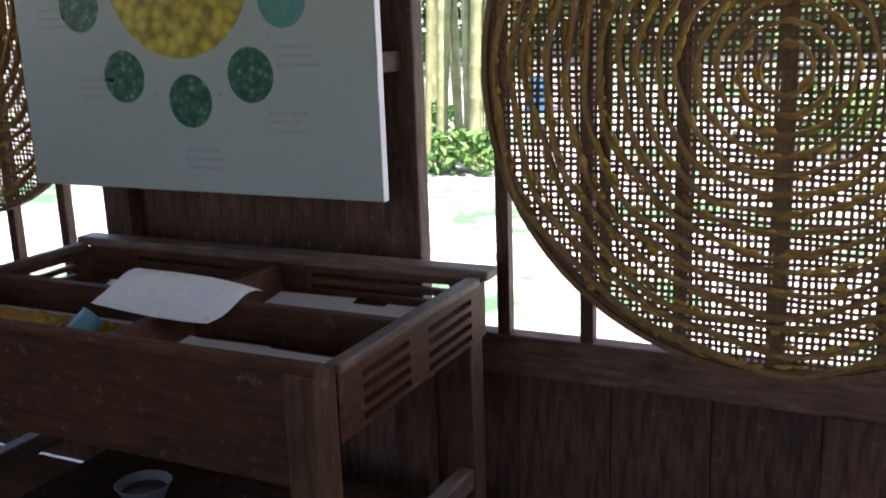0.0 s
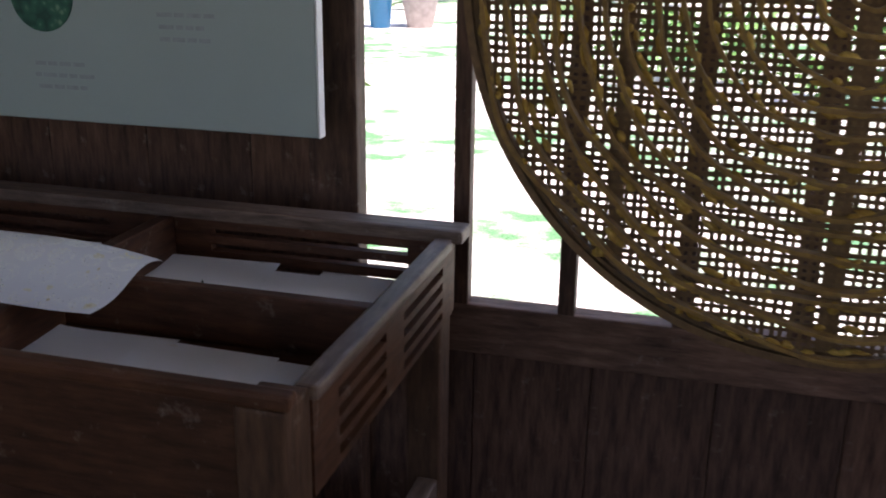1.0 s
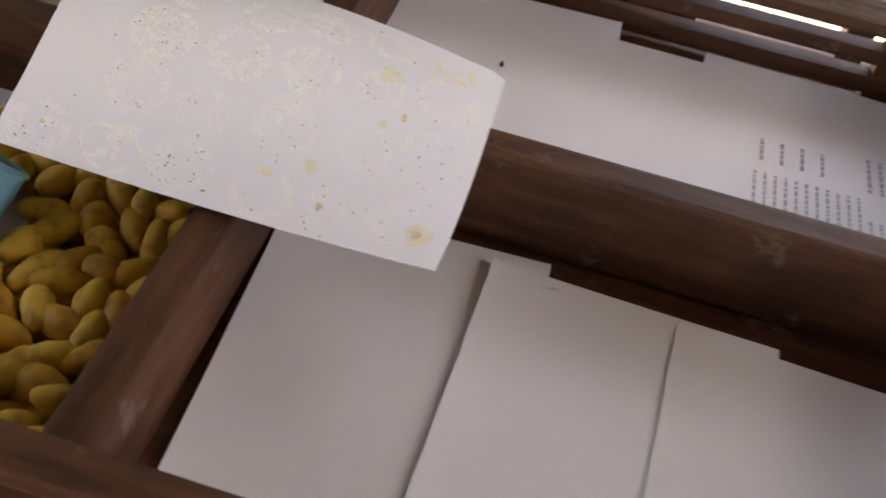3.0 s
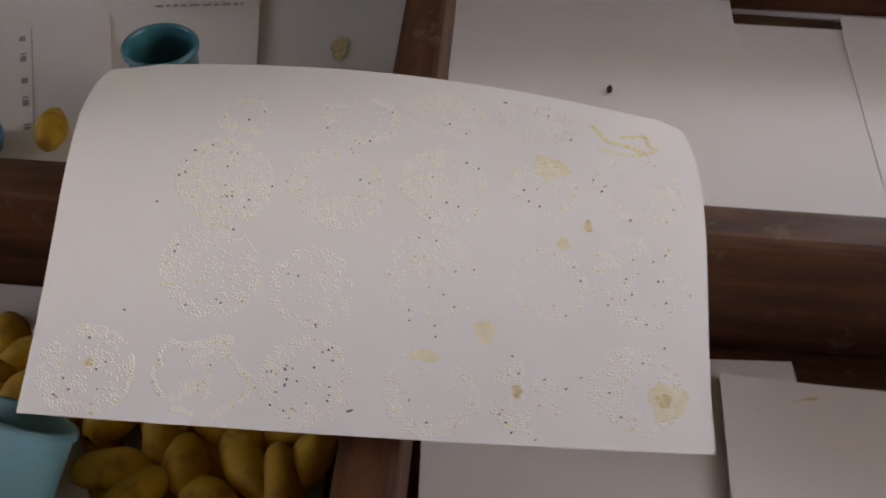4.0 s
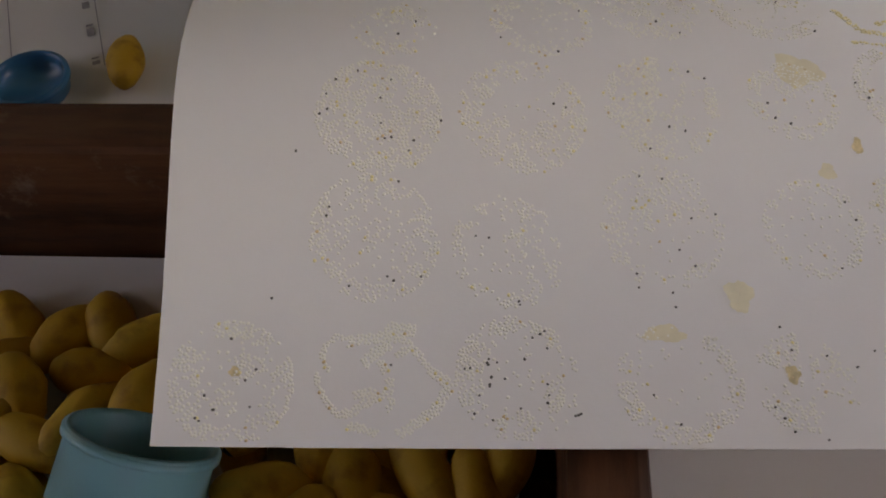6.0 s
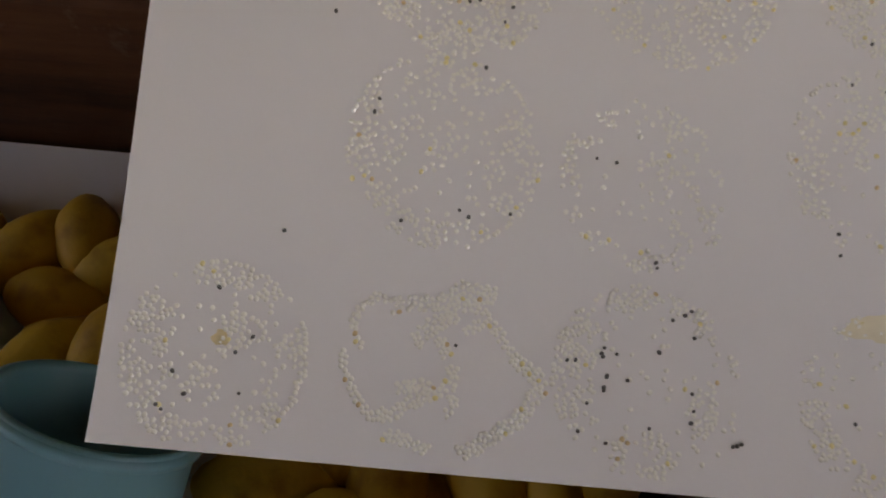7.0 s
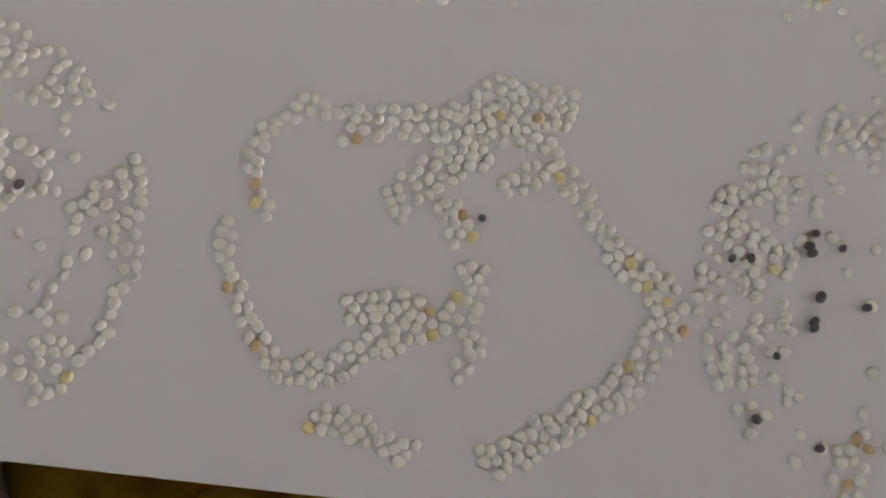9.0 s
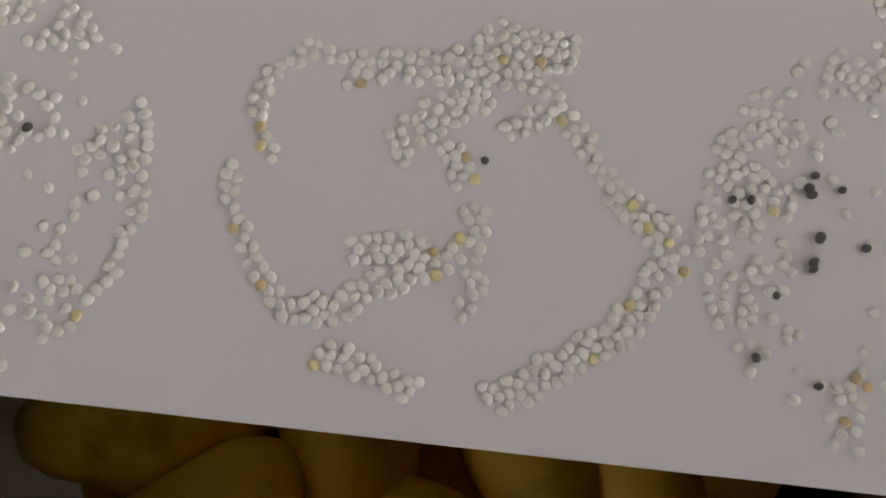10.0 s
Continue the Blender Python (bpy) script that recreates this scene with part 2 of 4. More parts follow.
def lathe(profile, segs=32, smooth=True):
    """A turned form from (radius, height) pairs round z."""
    bm = bmesh.new()
    rings = []
    for r, z in profile:
        if r < 1e-6:
            rings.append([bm.verts.new((0, 0, z))])
        else:
            rings.append([bm.verts.new((r * math.cos(2 * math.pi * i / segs), r * math.sin(2 * math.pi * i / segs), z)) for i in range(segs)])
    for a, b in zip(rings, rings[1:]):
        for i in range(segs):
            j = (i + 1) % segs
            if len(a) == 1 and len(b) == 1:
                continue
            if len(a) == 1:
                bm.faces.new((a[0], b[i], b[j]))
            elif len(b) == 1:
                bm.faces.new((a[i], b[0], a[j]))
            else:
                bm.faces.new((a[i], b[i], b[j], a[j]))
    for f in bm.faces:
        f.smooth = smooth
    bmesh.ops.recalc_face_normals(bm, faces=bm.faces[:])
    return bm


def panel_with_slots(length, height, thick, slots):
    """An upright board in x-z with through slots (x0, x1, z0, z1), built as rails and stiles round the gaps."""
    xs = sorted({0.0, length, *(s[0] for s in slots), *(s[1] for s in slots)})
    zs = sorted({0.0, height, *(s[2] for s in slots), *(s[3] for s in slots)})
    bm = bmesh.new()
    grid = {}

    def vert(i, k):
        if (i, k) not in grid:
            grid[i, k] = bm.verts.new((xs[i], 0, zs[k]))
        return grid[i, k]

    for i in range(len(xs) - 1):
        for k in range(len(zs) - 1):
            cx, cz = (xs[i] + xs[i + 1]) / 2, (zs[k] + zs[k + 1]) / 2
            if not any(s[0] < cx < s[1] and s[2] < cz < s[3] for s in slots):
                bm.faces.new((vert(i, k), vert(i + 1, k), vert(i + 1, k + 1), vert(i, k + 1)))
    ext = bmesh.ops.extrude_face_region(bm, geom=bm.faces[:])
    for v in ext["geom"]:
        if isinstance(v, bmesh.types.BMVert):
            v.co.y += thick
    bmesh.ops.recalc_face_normals(bm, faces=bm.faces[:])
    return bm


# ---------- the setting ----------
WX0, WX1, WY0, WY1, TOP = -4.2, 2.6, -2.6, 1.80, 2.55

ground = bmesh.new()
bmesh.ops.create_grid(ground, x_segments=2, y_segments=2, size=400)
for v in ground.verts:
    v.co.z = -0.2
tagged(new("ground", mesh_of("ground", ground, GROUND)), "lawn with pale patches for sandy ground and dappled sun", "ground", kind="structure")

floor = tagged(new("floor"), "dark worn wooden floorboards", "floor", kind="structure")
nb = 24
fw = (WY1 - WY0) / nb
fb = box(WX0, WX1, 0, fw - 0.004, -0.03, 0.0, 0.002, 1)
fme = mesh_of("floorboard", fb, FLOOR_W)
for i in range(nb):
    o = new("plank", fme)
    o.location.y = WY0 + i * fw
    o.parent = floor
part("joist_bed", box(WX0, WX1, WY0, WY1, -0.19, -0.034, 0), FLOOR_W, floor)

ceil = box(WX0 - 0.5, WX1 + 0.5, WY0 - 0.6, 2.6, TOP + 0.0205, TOP + 0.06, 0)
for i in range(18):
    y = WY0 - 0.6 + i * 0.32
    ceil = joined(ceil, box(WX0 - 0.5, WX1 + 0.5, y, y + 0.315, TOP, TOP + 0.02, 0.002, 1))
tagged(new("ceiling", mesh_of("ceiling", ceil, ROOF)), "dark boarded ceiling under the eaves", "ceiling", kind="structure")

wall_n = tagged(new("wall_north"), "dark plank wall with barred window openings", "wall", kind="structure")
SILL0, SILL1, HEAD = 0.488, 0.588, 1.95
# planks under the openings and between the windows
PW = 6.8 / 30
low_plank = mesh_of("plank", box(0.0007, PW - 0.0007, 1.806, 1.826, 0.0, SILL0, 0.002, 1), WALL_Z)
tall_plank = mesh_of("plank", box(0.0007, PW - 0.0007, 1.806, 1.826, 0.0, HEAD, 0.002, 1), WALL_Z)
x = WX0
while x < WX1 - 0.01:
    o = new("plank", tall_plank if -1.68 <= x + PW / 2 <= -0.86 else low_plank)
    o.location.x, o.parent = x, wall_n
    x += PW
part("backing", box(WX0, WX1, 1.8275, 1.85, 0.0, SILL0, 0), WALL_Z, wall_n)
part("backing", box(-1.72, -0.835, 1.8275, 1.85, SILL0, HEAD, 0), WALL_Z, wall_n)
part("top_boarding", box(WX0, WX1, 1.79, 1.85, HEAD, TOP, 0.002, 1), WALL_Z, wall_n)
for x0, x1 in ((WX0, -1.74), (-0.83, WX1)):
    part("sill_beam", box(x0, x1, 1.787, 1.836, SILL0, SILL1, 0.005), BEAM_X, wall_n, "worn sill beam, pale along its top edge")
for x0, x1 in ((-0.875, -0.780), (-1.755, -1.665)):
    part("post", box(x0, x1, 1.735, 1.786, 0.0, TOP, 0.006), POST_Z, wall_n)
bar_me = mesh_of("window_bar", box(-0.0155, 0.0155, 1.789, 1.82, SILL1 - 0.004, HEAD + 0.01, 0.003), POST_Z)
for bx in (-0.599, -0.398, -0.192, 0.01, 0.212, 0.415, 0.62, 0.82, 1.02, 1.22, 1.42, 1.62, 1.82, 2.02, 2.22, 2.42, -1.975, -2.19, -2.39, -2.6, -2.8, -3.0, -3.2, -3.4, -3.6, -3.8, -4.0):
    o = new("window_bar", bar_me)
    o.location.x, o.parent = bx, wall_n

# unseen walls that close the room, with gaps left for the fill lamps
for nm, bms in {
    "wall_west": [box(WX0 - 0.1, WX0, WY0, WY1, 0, 1.38, 0), box(WX0 - 0.1, WX0, WY0, WY1, 2.32, TOP, 0), box(WX0 - 0.1, WX0, WY0, -0.92, 1.38, 2.32, 0), box(WX0 - 0.1, WX0, 1.52, WY1, 1.38, 2.32, 0)],
    "wall_east": [box(WX1, WX1 + 0.1, WY0, WY1, 0, 1.38, 0), box(WX1, WX1 + 0.1, WY0, WY1, 2.32, TOP, 0), box(WX1, WX1 + 0.1, WY0, -0.92, 1.38, 2.32, 0), box(WX1, WX1 + 0.1, 1.52, WY1, 1.38, 2.32, 0)],
    "wall_south": [box(WX0, -2.0, WY0 - 0.1, WY0, 0, TOP, 0), box(0.8, WX1, WY0 - 0.1, WY0, 0, TOP, 0), box(-2.0, 0.8, WY0 - 0.1, WY0, 2.15, TOP, 0), box(-2.0, 0.8, WY0 - 0.1, WY0, 0, 0.75, 0)],
}.items():
    tagged(new(nm, mesh_of(nm, joined(*bms), WALL_Z)), "dark plank wall", "wall", kind="structure")

# ---------- the tray table ----------
TX0, TX1, TY0, TY1 = -1.665, -0.55, 0.936, 1.61
RIM, BOT, BED = 0.79, 0.655, 0.698
table = thing("tray_table", "dark brown wooden tray table with slotted sides and worn rims", "table")
part("tray_floor", box(TX0 + 0.026, TX1 - 0.026, TY0 + 0.02, 1.573, BED - 0.018, BED, 0), WOOD_X, table)
part("front_panel", box(TX0 + 0.067, TX1 - 0.067, TY0 + 0.003, TY0 + 0.019, 0.64, 0.792, 0.003), WOOD_X, table)
part("front_rim", box(TX0, TX1 - 0.002, TY0 - 0.002, TY0 + 0.021, 0.791, 0.809, 0.005), WOOD_X, table)
slots4 = [(a, b, z - 0.0065, z + 0.0065) for a, b in ((0.075, 0.243), (0.318, 0.514)) for z in (0.017, 0.042, 0.067, 0.092)]
for nm, x0 in (("end_panel", TX1 - 0.024), ("end_panel", TX0 + 0.006)):
    bm = panel_with_slots(0.571, RIM - 0.016 - BOT, 0.018, slots4)
    bm.transform(Matrix.Translation((x0 + 0.018, 1.0015, BOT)) @ Matrix.Rotation(radians(90), 4, "Z"))
    part(nm, bm, WOOD_Y, table)
part("end_rim", box(TX1 - 0.030, TX1, 1.0015, 1.553, RIM - 0.018, RIM, 0.005), CAP_Y, table, "worn end rim, coloured grey and pale as if lit")
part("end_rim", box(TX0, TX0 + 0.030, 1.0015, 1.553, RIM - 0.018, RIM, 0.005), CAP_Y, table)
slots3 = [(a, b, z - 0.0065, z + 0.0065) for a, b in ((0.16, 0.46), (0.66, 1.02)) for z in (0.042, 0.071, 0.098)]
bm = panel_with_slots(TX1 - TX0 - 0.02, 0.80 - 0.02 - BOT, 0.018, slots3)
bm.transform(Matrix.Translation((TX0 + 0.012, 1.574, BOT)))
part("back_panel", bm, WOOD_X, table)
part("back_rim", box(TX0 - 0.012, TX1 + 0.014, 1.555, 1.612, 0.779, 0.802, 0.006), CAP_X, table)
part("long_divider", box(TX0 + 0.026, TX1 - 0.026, 1.256, 1.281, BED + 0.001, 0.78, 0.004), WOOD_X, table)
part("cross_divider", box(-1.082, -1.056, TY0 + 0.0195, 1.2555, BED + 0.001, 0.770, 0.004), WOOD_Y, table)
part("cross_divider", box(-1.086, -1.060, 1.2815, 1.573, BED + 0.001, 0.778, 0.004), WOOD_Y, table)
for lx in (TX0 + 0.008, TX1 - 0.066):
    part("leg", box(lx, lx + 0.058, TY0 - 0.001, 1.0, 0.0, 0.7905, 0.004), WOOD_Z, table)
    part("leg", box(lx, lx + 0.058, 1.515, 1.572, 0.0, BOT - 0.001, 0.004), WOOD_Z, table)
    part("side_stretcher", box(lx + 0.020, lx + 0.056, 1.001, 1.514, 0.33, 0.376, 0.004), CAP_Y, table)
part("lower_shelf", box(TX0 + 0.068, TX1 - 0.068, TY0 + 0.03, 1.57, 0.235, 0.255, 0.003), SHELF_SHADED, table)
part("front_rail", box(TX0 + 0.067, TX1 - 0.067, TY0 + 0.006, TY0 + 0.024, 0.595, 0.638, 0.003), WOOD_X, table)
part("back_upright", box(-1.135, -1.075, 1.53, 1.57, 0.256, 0.665, 0.003), WOOD_Z, table)

# ---------- sheets of paper in the compartments ----------


def sheet(name, cx, cy, w, d, turn, z, lift, label, group="", tone=None, nx=18, ny=14):
    """A loose A4 page with soft waves; lift gives the rise at its far and near edges and its right end."""
    bm = bmesh.new()
    rnd = random.Random(hash((round(cx * 1000), round(cy * 1000))) & 0xffff)
    ph = [rnd.uniform(0, 6.3) for _ in range(4)]
    rows = []
    for j in range(ny + 1):
        row = []
        for i in range(nx + 1):
            u, v = i / nx - 0.5, j / ny - 0.5
            zz = z + 0.00007 * (math.sin(7 * u + ph[0]) + math.sin(6 * v + ph[1]) + 0.5 * math.sin(13 * u * v + ph[2])) + 0.0010
            zz += lift[0] * max(0, v * 2) ** 3 + lift[1] * max(0, -v * 2) ** 3 + lift[2] * max(0, u * 2) ** 4 + lift[3] * max(0, -u * 2) ** 4
            row.append(Vector((u * w, v * d, zz)))
        rows.append(row)
    bm.free()
    bm = slab(rows, 0.0003)
    bm.transform(Matrix.Translation((cx, cy, 0)) @ Matrix.Rotation(radians(turn), 4, "Z"))
    ob = single(name, bm, tone or PAPER, label, "paper", group)
    return ob


def bars(parent, rows_, material=None):
    """Unreadable lines of print: thin bars (x, y, z, length, height, turn) lying on a page."""
    bm = bmesh.new()
    rnd = random.Random(5)
    for x, y, z, ln, h, turn in rows_:
        s = 0.0
        while s < ln:
            w = min(rnd.uniform(0.003, 0.008), ln - s)
            q = [bm.verts.new(p) for p in ((s, 0, 0), (s + w, 0, 0), (s + w, h, 0), (s, h, 0))]
            bm.faces.new(q)
            bmesh.ops.transform(bm, matrix=Matrix.Translation((x, y, z)) @ Matrix.Rotation(radians(turn), 4, "Z"), verts=q)
            s += w + 0.0015
    return tagged(part("print", bm, material or INK, parent, "small grey unreadable print"), kind="stuff")


ZB = BED + 0.001
G1 = "blank pages lining the tray"
s1 = sheet("paper_sheet", -0.953, 1.106, 0.19, 0.275, 3, ZB, (0.002, 0, 0, 0.004), "blank white page lining a tray compartment", G1)
s2 = sheet("paper_sheet", -0.8075, 1.100, 0.202, 0.264, -1.5, ZB + 0.0010, (0.003, 0, 0, 0.003), "blank white page lining a tray compartment", G1)
s3 = sheet("paper_sheet", -0.680, 1.092, 0.198, 0.258, -2.5, ZB + 0.0018, (0.001, 0, 0.010, 0.0015), "blank white page lining a tray compartment", G1)
s4 = sheet("paper_sheet", -0.955, 1.428, 0.205, 0.275, 3, ZB + 0.0006, (0.010, 0, 0, 0), "white page with one black speck on it", G1)
s5 = sheet("paper_sheet", -0.825, 1.420, 0.20, 0.265, 0, ZB, (0.003, 0, 0, 0), "white page lining a tray compartment", G1)
s6 = sheet("paper_sheet", -0.684, 1.425, 0.20, 0.275, -2, ZB + 0.0006, (0.006, 0, 0, 0), "printed page with columns of small grey print", "printed pages in the tray")
bars(s6, [(-0.725 + 0.0085 * i, 1.36, ZB + 0.0022, 0.06 if i < 11 else 0.035, 0.0022, 90) for i in range(14)] + [(-0.72 + 0.017 * i, 1.435, ZB + 0.0023, 0.03, 0.0028, 90) for i in range(4)] + [(-0.63 + 0.01 * i, 1.43, ZB + 0.0027, 0.045, 0.003, 90) for i in range(3)])
s7 = sheet("paper_sheet", -1.185, 1.425, 0.205, 0.28, 1, ZB, (0.012, 0.003, 0, 0), "white page with a brown stain", G1)
s8 = sheet("paper_sheet", -1.245, 1.432, 0.118, 0.25, 9, ZB + 0.004, (0.012, 0.003, 0, 0), "printed page under a dark teal cup", "printed pages in the tray")
bars(s8, [(-1.272, 1.535 - 0.011 * i, ZB + 0.0165 - 0.0012 * i, 0.062 - 0.014 * (i % 2), 0.0035, 9) for i in range(3)] + [(-1.262, 1.452, ZB + 0.0066, 0.012, 0.003, 9)])
s9 = sheet("paper_sheet", -1.385, 1.425, 0.205, 0.215, 18, ZB + 0.007, (0.010, 0.003, 0, 0), "page with a ruled table and handwriting", "printed pages in the tray")
bars(s9, [(-1.352 + 0.0092 * i, 1.472 - 0.0225 * i, ZB + 0.0088, 0.006 + 0.004 * (i % 2), 0.004, 112) for i in range(5)])
for ox in (0.0, -0.045, -0.085):
    bm = box(-0.0003, 0.0003, -0.066, 0.066, 0, 0.0002, 0)
    bm.transform(Matrix.Translation((-1.336 + ox, 1.442 + 0.3 * ox, ZB + 0.0088)) @ Matrix.Rotation(radians(21), 4, "Z"))
    part("ruled_line", bm, INK, s9)
sa = sheet("paper_sheet", -1.22, 1.115, 0.25, 0.276, 0, ZB, (0.013, 0, 0, 0), "white page under a heap of yellow cocoons", G1)
sb = sheet("paper_sheet", -1.485, 1.115, 0.27, 0.276, 0, ZB, (0.013, 0, 0, 0), "white page under a heap of yellow cocoons", G1)


def stain(parent, x, y, z, rx, ry, mat, seed, name="stain", n=20):
    rnd = random.Random(seed)
    bm = bmesh.new()
    vs = [bm.verts.new((x + rx * (1 + rnd.uniform(-0.25, 0.2)) * math.cos(a), y + ry * (1 + rnd.uniform(-0.25, 0.2)) * math.sin(a), z)) for a in (2 * math.pi * i / n for i in range(n))]
    bm.faces.new(vs)
    return part(name, bm, mat, parent)


stain(s7, -1.138, 1.495, ZB + 0.0035, 0.006, 0.013, STAIN, 3)
stain(s2, -0.875, 1.226, ZB + 0.0049, 0.018, 0.004, STAIN, 4)
stain(s2, -0.728, 1.2235, ZB + 0.0042, 0.018, 0.004, STAIN, 5)
sp = lathe([(0, 0), (0.0018, 0.0005), (0.0020, 0.003), (0.0008, 0.0052), (0, 0.0056)], 10)
sp.transform(Matrix.Translation((-0.951, 1.465, ZB + 0.0024)))
single("dropping", sp, SPECK, "small black speck lying on a white page", "speck")

# ---------- the sheet with eggs ----------
CB = (Vector((-1.2023, 1.1286, 0.791)), Vector((-0.926, 1.152, 0.761)), Vector((-1.222, 1.334, 0.800)), Vector((-0.933, 1.334, 0.784)))
RISE = (0.0268, -0.0159, -0.0062, -0.0023, -0.002, 0.0082)


def on_sheet(u, v):
    """A place on the arched egg sheet: u along its length, v from its near to its far edge."""
    p = CB[0] * (1 - u) * (1 - v) + CB[1] * u * (1 - v) + CB[2] * (1 - u) * v + CB[3] * u * v
    cu, cv = min(1, max(0, u)), min(1, max(0, v))
    su, sv, s2 = math.sin(math.pi * cu), math.sin(math.pi * cv), math.sin(2 * math.pi * cv)
    p.z += sv * (RISE[0] + RISE[1] * cu) + s2 * (RISE[2] + RISE[3] * cu) + su * (RISE[4] * (1 - cv) + RISE[5] * cv)
    p += Vector((-0.006, -0.007, 0.012)) * (cu ** 3 * (1 - cv))  # the near corner lifts
    p.y += 0.006 * su * v * v
    p.x += (0.0035 * cu ** 3 + 0.002 * (1 - cu) ** 3) * sv
    return p


def seat(u, v):
    """A frame on the egg sheet: place and turn with z along its normal."""
    p, a, b = on_sheet(u, v), on_sheet(u + 0.01, v), on_sheet(u, min(1, v + 0.01))
    ax = (a - p).normalized()
    nz = ax.cross(b - on_sheet(u, min(1, v + 0.01) - 0.01)).normalized()
    return Matrix((ax, nz.cross(ax), nz)).transposed().to_4x4(), p


NU, NV = 60, 44


bm = slab([[on_sheet(i / NU, j / NV) for i in range(NU + 1)] for j in range(NV + 1)], 0.0003)
for a, b in ((on_sheet(0, 0.92), on_sheet(0.075, 1.0)), (on_sheet(0.965, 1.0), on_sheet(1.0, 0.955))):  # clipped corners
    d = b - a
    bmesh.ops.bisect_plane(bm, geom=bm.verts[:] + bm.edges[:] + bm.faces[:], plane_co=a, plane_no=(-d.y, d.x, 0), clear_outer=True)
egg_sheet = thing("egg_sheet", "arched white paper sheet dotted with rings of silkworm eggs", "paper")
part("page", bm, EGG_PAPER, egg_sheet)

EGG = [(0.0, 0.00032), (0.00024, 0.00031), (0.00042, 0.00025), (0.00052, 0.00013), (0.00055, 0.0)]
egg_meshes = []
for mat in (EGG_WHITE, EGG_YELLOW, EGG_TAN, EGG_DARK):
    bm = lathe(EGG, 9)
    bmesh.ops.scale(bm, vec=(1.1, 0.92, 1.0), verts=bm.verts[:])
    egg_meshes.append(mesh_of("egg", bm, mat))
W, D = 0.278, 0.205


def egg_kind(rnd, calm=False):
    if calm:
        r = rnd.random()
        return 0 if r < 0.92 else 1 if r < 0.985 else 2
    r = rnd.random()
    return 0 if r < 0.962 else 1 if r < 0.99 else 2


def packed(points, gap=0.00088):
    kept, cells = [], {}
    for x, y in points:
        k = (int(x // gap), int(y // gap))
        if all((x - p) ** 2 + (y - q) ** 2 > gap * gap for a in (-1, 0, 1) for b in (-1, 0, 1) for p, q in cells.get((k[0] + a, k[1] + b), ())):
            cells.setdefault(k, []).append((x, y))
            kept.append((x, y))
    return kept


def ring_points(rnd, r, sectors, tries):
    """Eggs laid under a round cap, in patches: (from, to) in degrees round it, (inner, outer) share of the radius, fill."""
    ph = rnd.uniform(0, 50)
    out = []
    for _ in range(tries):
        a, q = rnd.uniform(0, 360), math.sqrt(rnd.random())
        x, y = q * math.cos(radians(a)), q * math.sin(radians(a))
        lump = noise.noise((x * 4.5 + ph, y * 4.5, ph)) + 0.6 * noise.noise((x * 11, y * 11 + ph, ph))
        want = 0.012
        for a0, a1, q0, q1, p in sectors:
            if (a - a0) % 360 <= a1 - a0 and q0 <= q <= q1:
                want = max(want, p * max(0.0, min(1.0, 0.5 + 1.9 * lump)))
        if rnd.random() < want:
            out.append((r * x, r * y))
    return out


# rows of rings from the far edge to the near one: u, v, radius in millimetres, patches
FAR_ROW = [
    (0.261, 0.704, 15, ((180, 300, 0.6, 1, 0.7), (0, 150, 0.1, 0.8, 0.4))),
    (0.444, 0.730, 18, ((-70, 80, 0.78, 1, 0.8), (130, 205, 0.6, 1, 0.7), (225, 300, 0.75, 1, 0.6))),
    (0.581, 0.790, 19, ((60, 300, 0.0, 1, 0.55), (-60, 60, 0.3, 1, 0.35))),
    (0.733, 0.826, 20, ((95, 270, 0.72, 1, 0.7), (20, 95, 0.1, 0.95, 0.45), (270, 340, 0.7, 1, 0.5)))]
SECOND_ROW = [
    (0.240, 0.516, 21, ((0, 360, 0.9, 1, 0.9), (0, 360, 0.0, 0.9, 0.55))),
    (0.411, 0.530, 21, ((120, 230, 0.55, 1, 0.7), (195, 345, 0.3, 1, 0.7), (-15, 40, 0.6, 1, 0.8), (60, 120, 0.6, 1, 0.3))),
    (0.579, 0.561, 19.5, ((85, 290, 0.15, 1, 0.8), (-60, 85, 0.75, 1, 0.6), (-70, 40, 0.2, 0.5, 0.3))),
    (0.740, 0.593, 15.5, ((30, 150, 0.0, 1, 0.6), (150, 310, 0.7, 1, 0.7), (-50, 30, 0.75, 1, 0.4))),
    (0.895, 0.642, 21, ((110, 260, 0.75, 1, 0.7), (-60, 35, 0.3, 1, 0.75), (35, 110, 0.8, 1, 0.5), (260, 310, 0.7, 1, 0.6)))]
THIRD_ROW = [
    (0.233, 0.315, 20.5, ((0, 360, 0.72, 1, 0.55), (0, 360, 0.0, 0.72, 0.16))),
    (0.386, 0.302, 18, ((110, 300, 0.75, 1, 0.4), (-60, 110, 0.2, 1, 0.2))),
    (0.567, 0.354, 20.5, ((0, 360, 0.75, 1, 0.35), (30, 200, 0.1, 0.75, 0.3))),
    (0.748, 0.368, 17, ((-90, 75, 0.78, 1, 0.7), (75, 270, 0.8, 1, 0.3))),
    (0.894, 0.401, 22, ((0, 360, 0.75, 1, 0.4), (60, 250, 0.2, 0.75, 0.25)))]
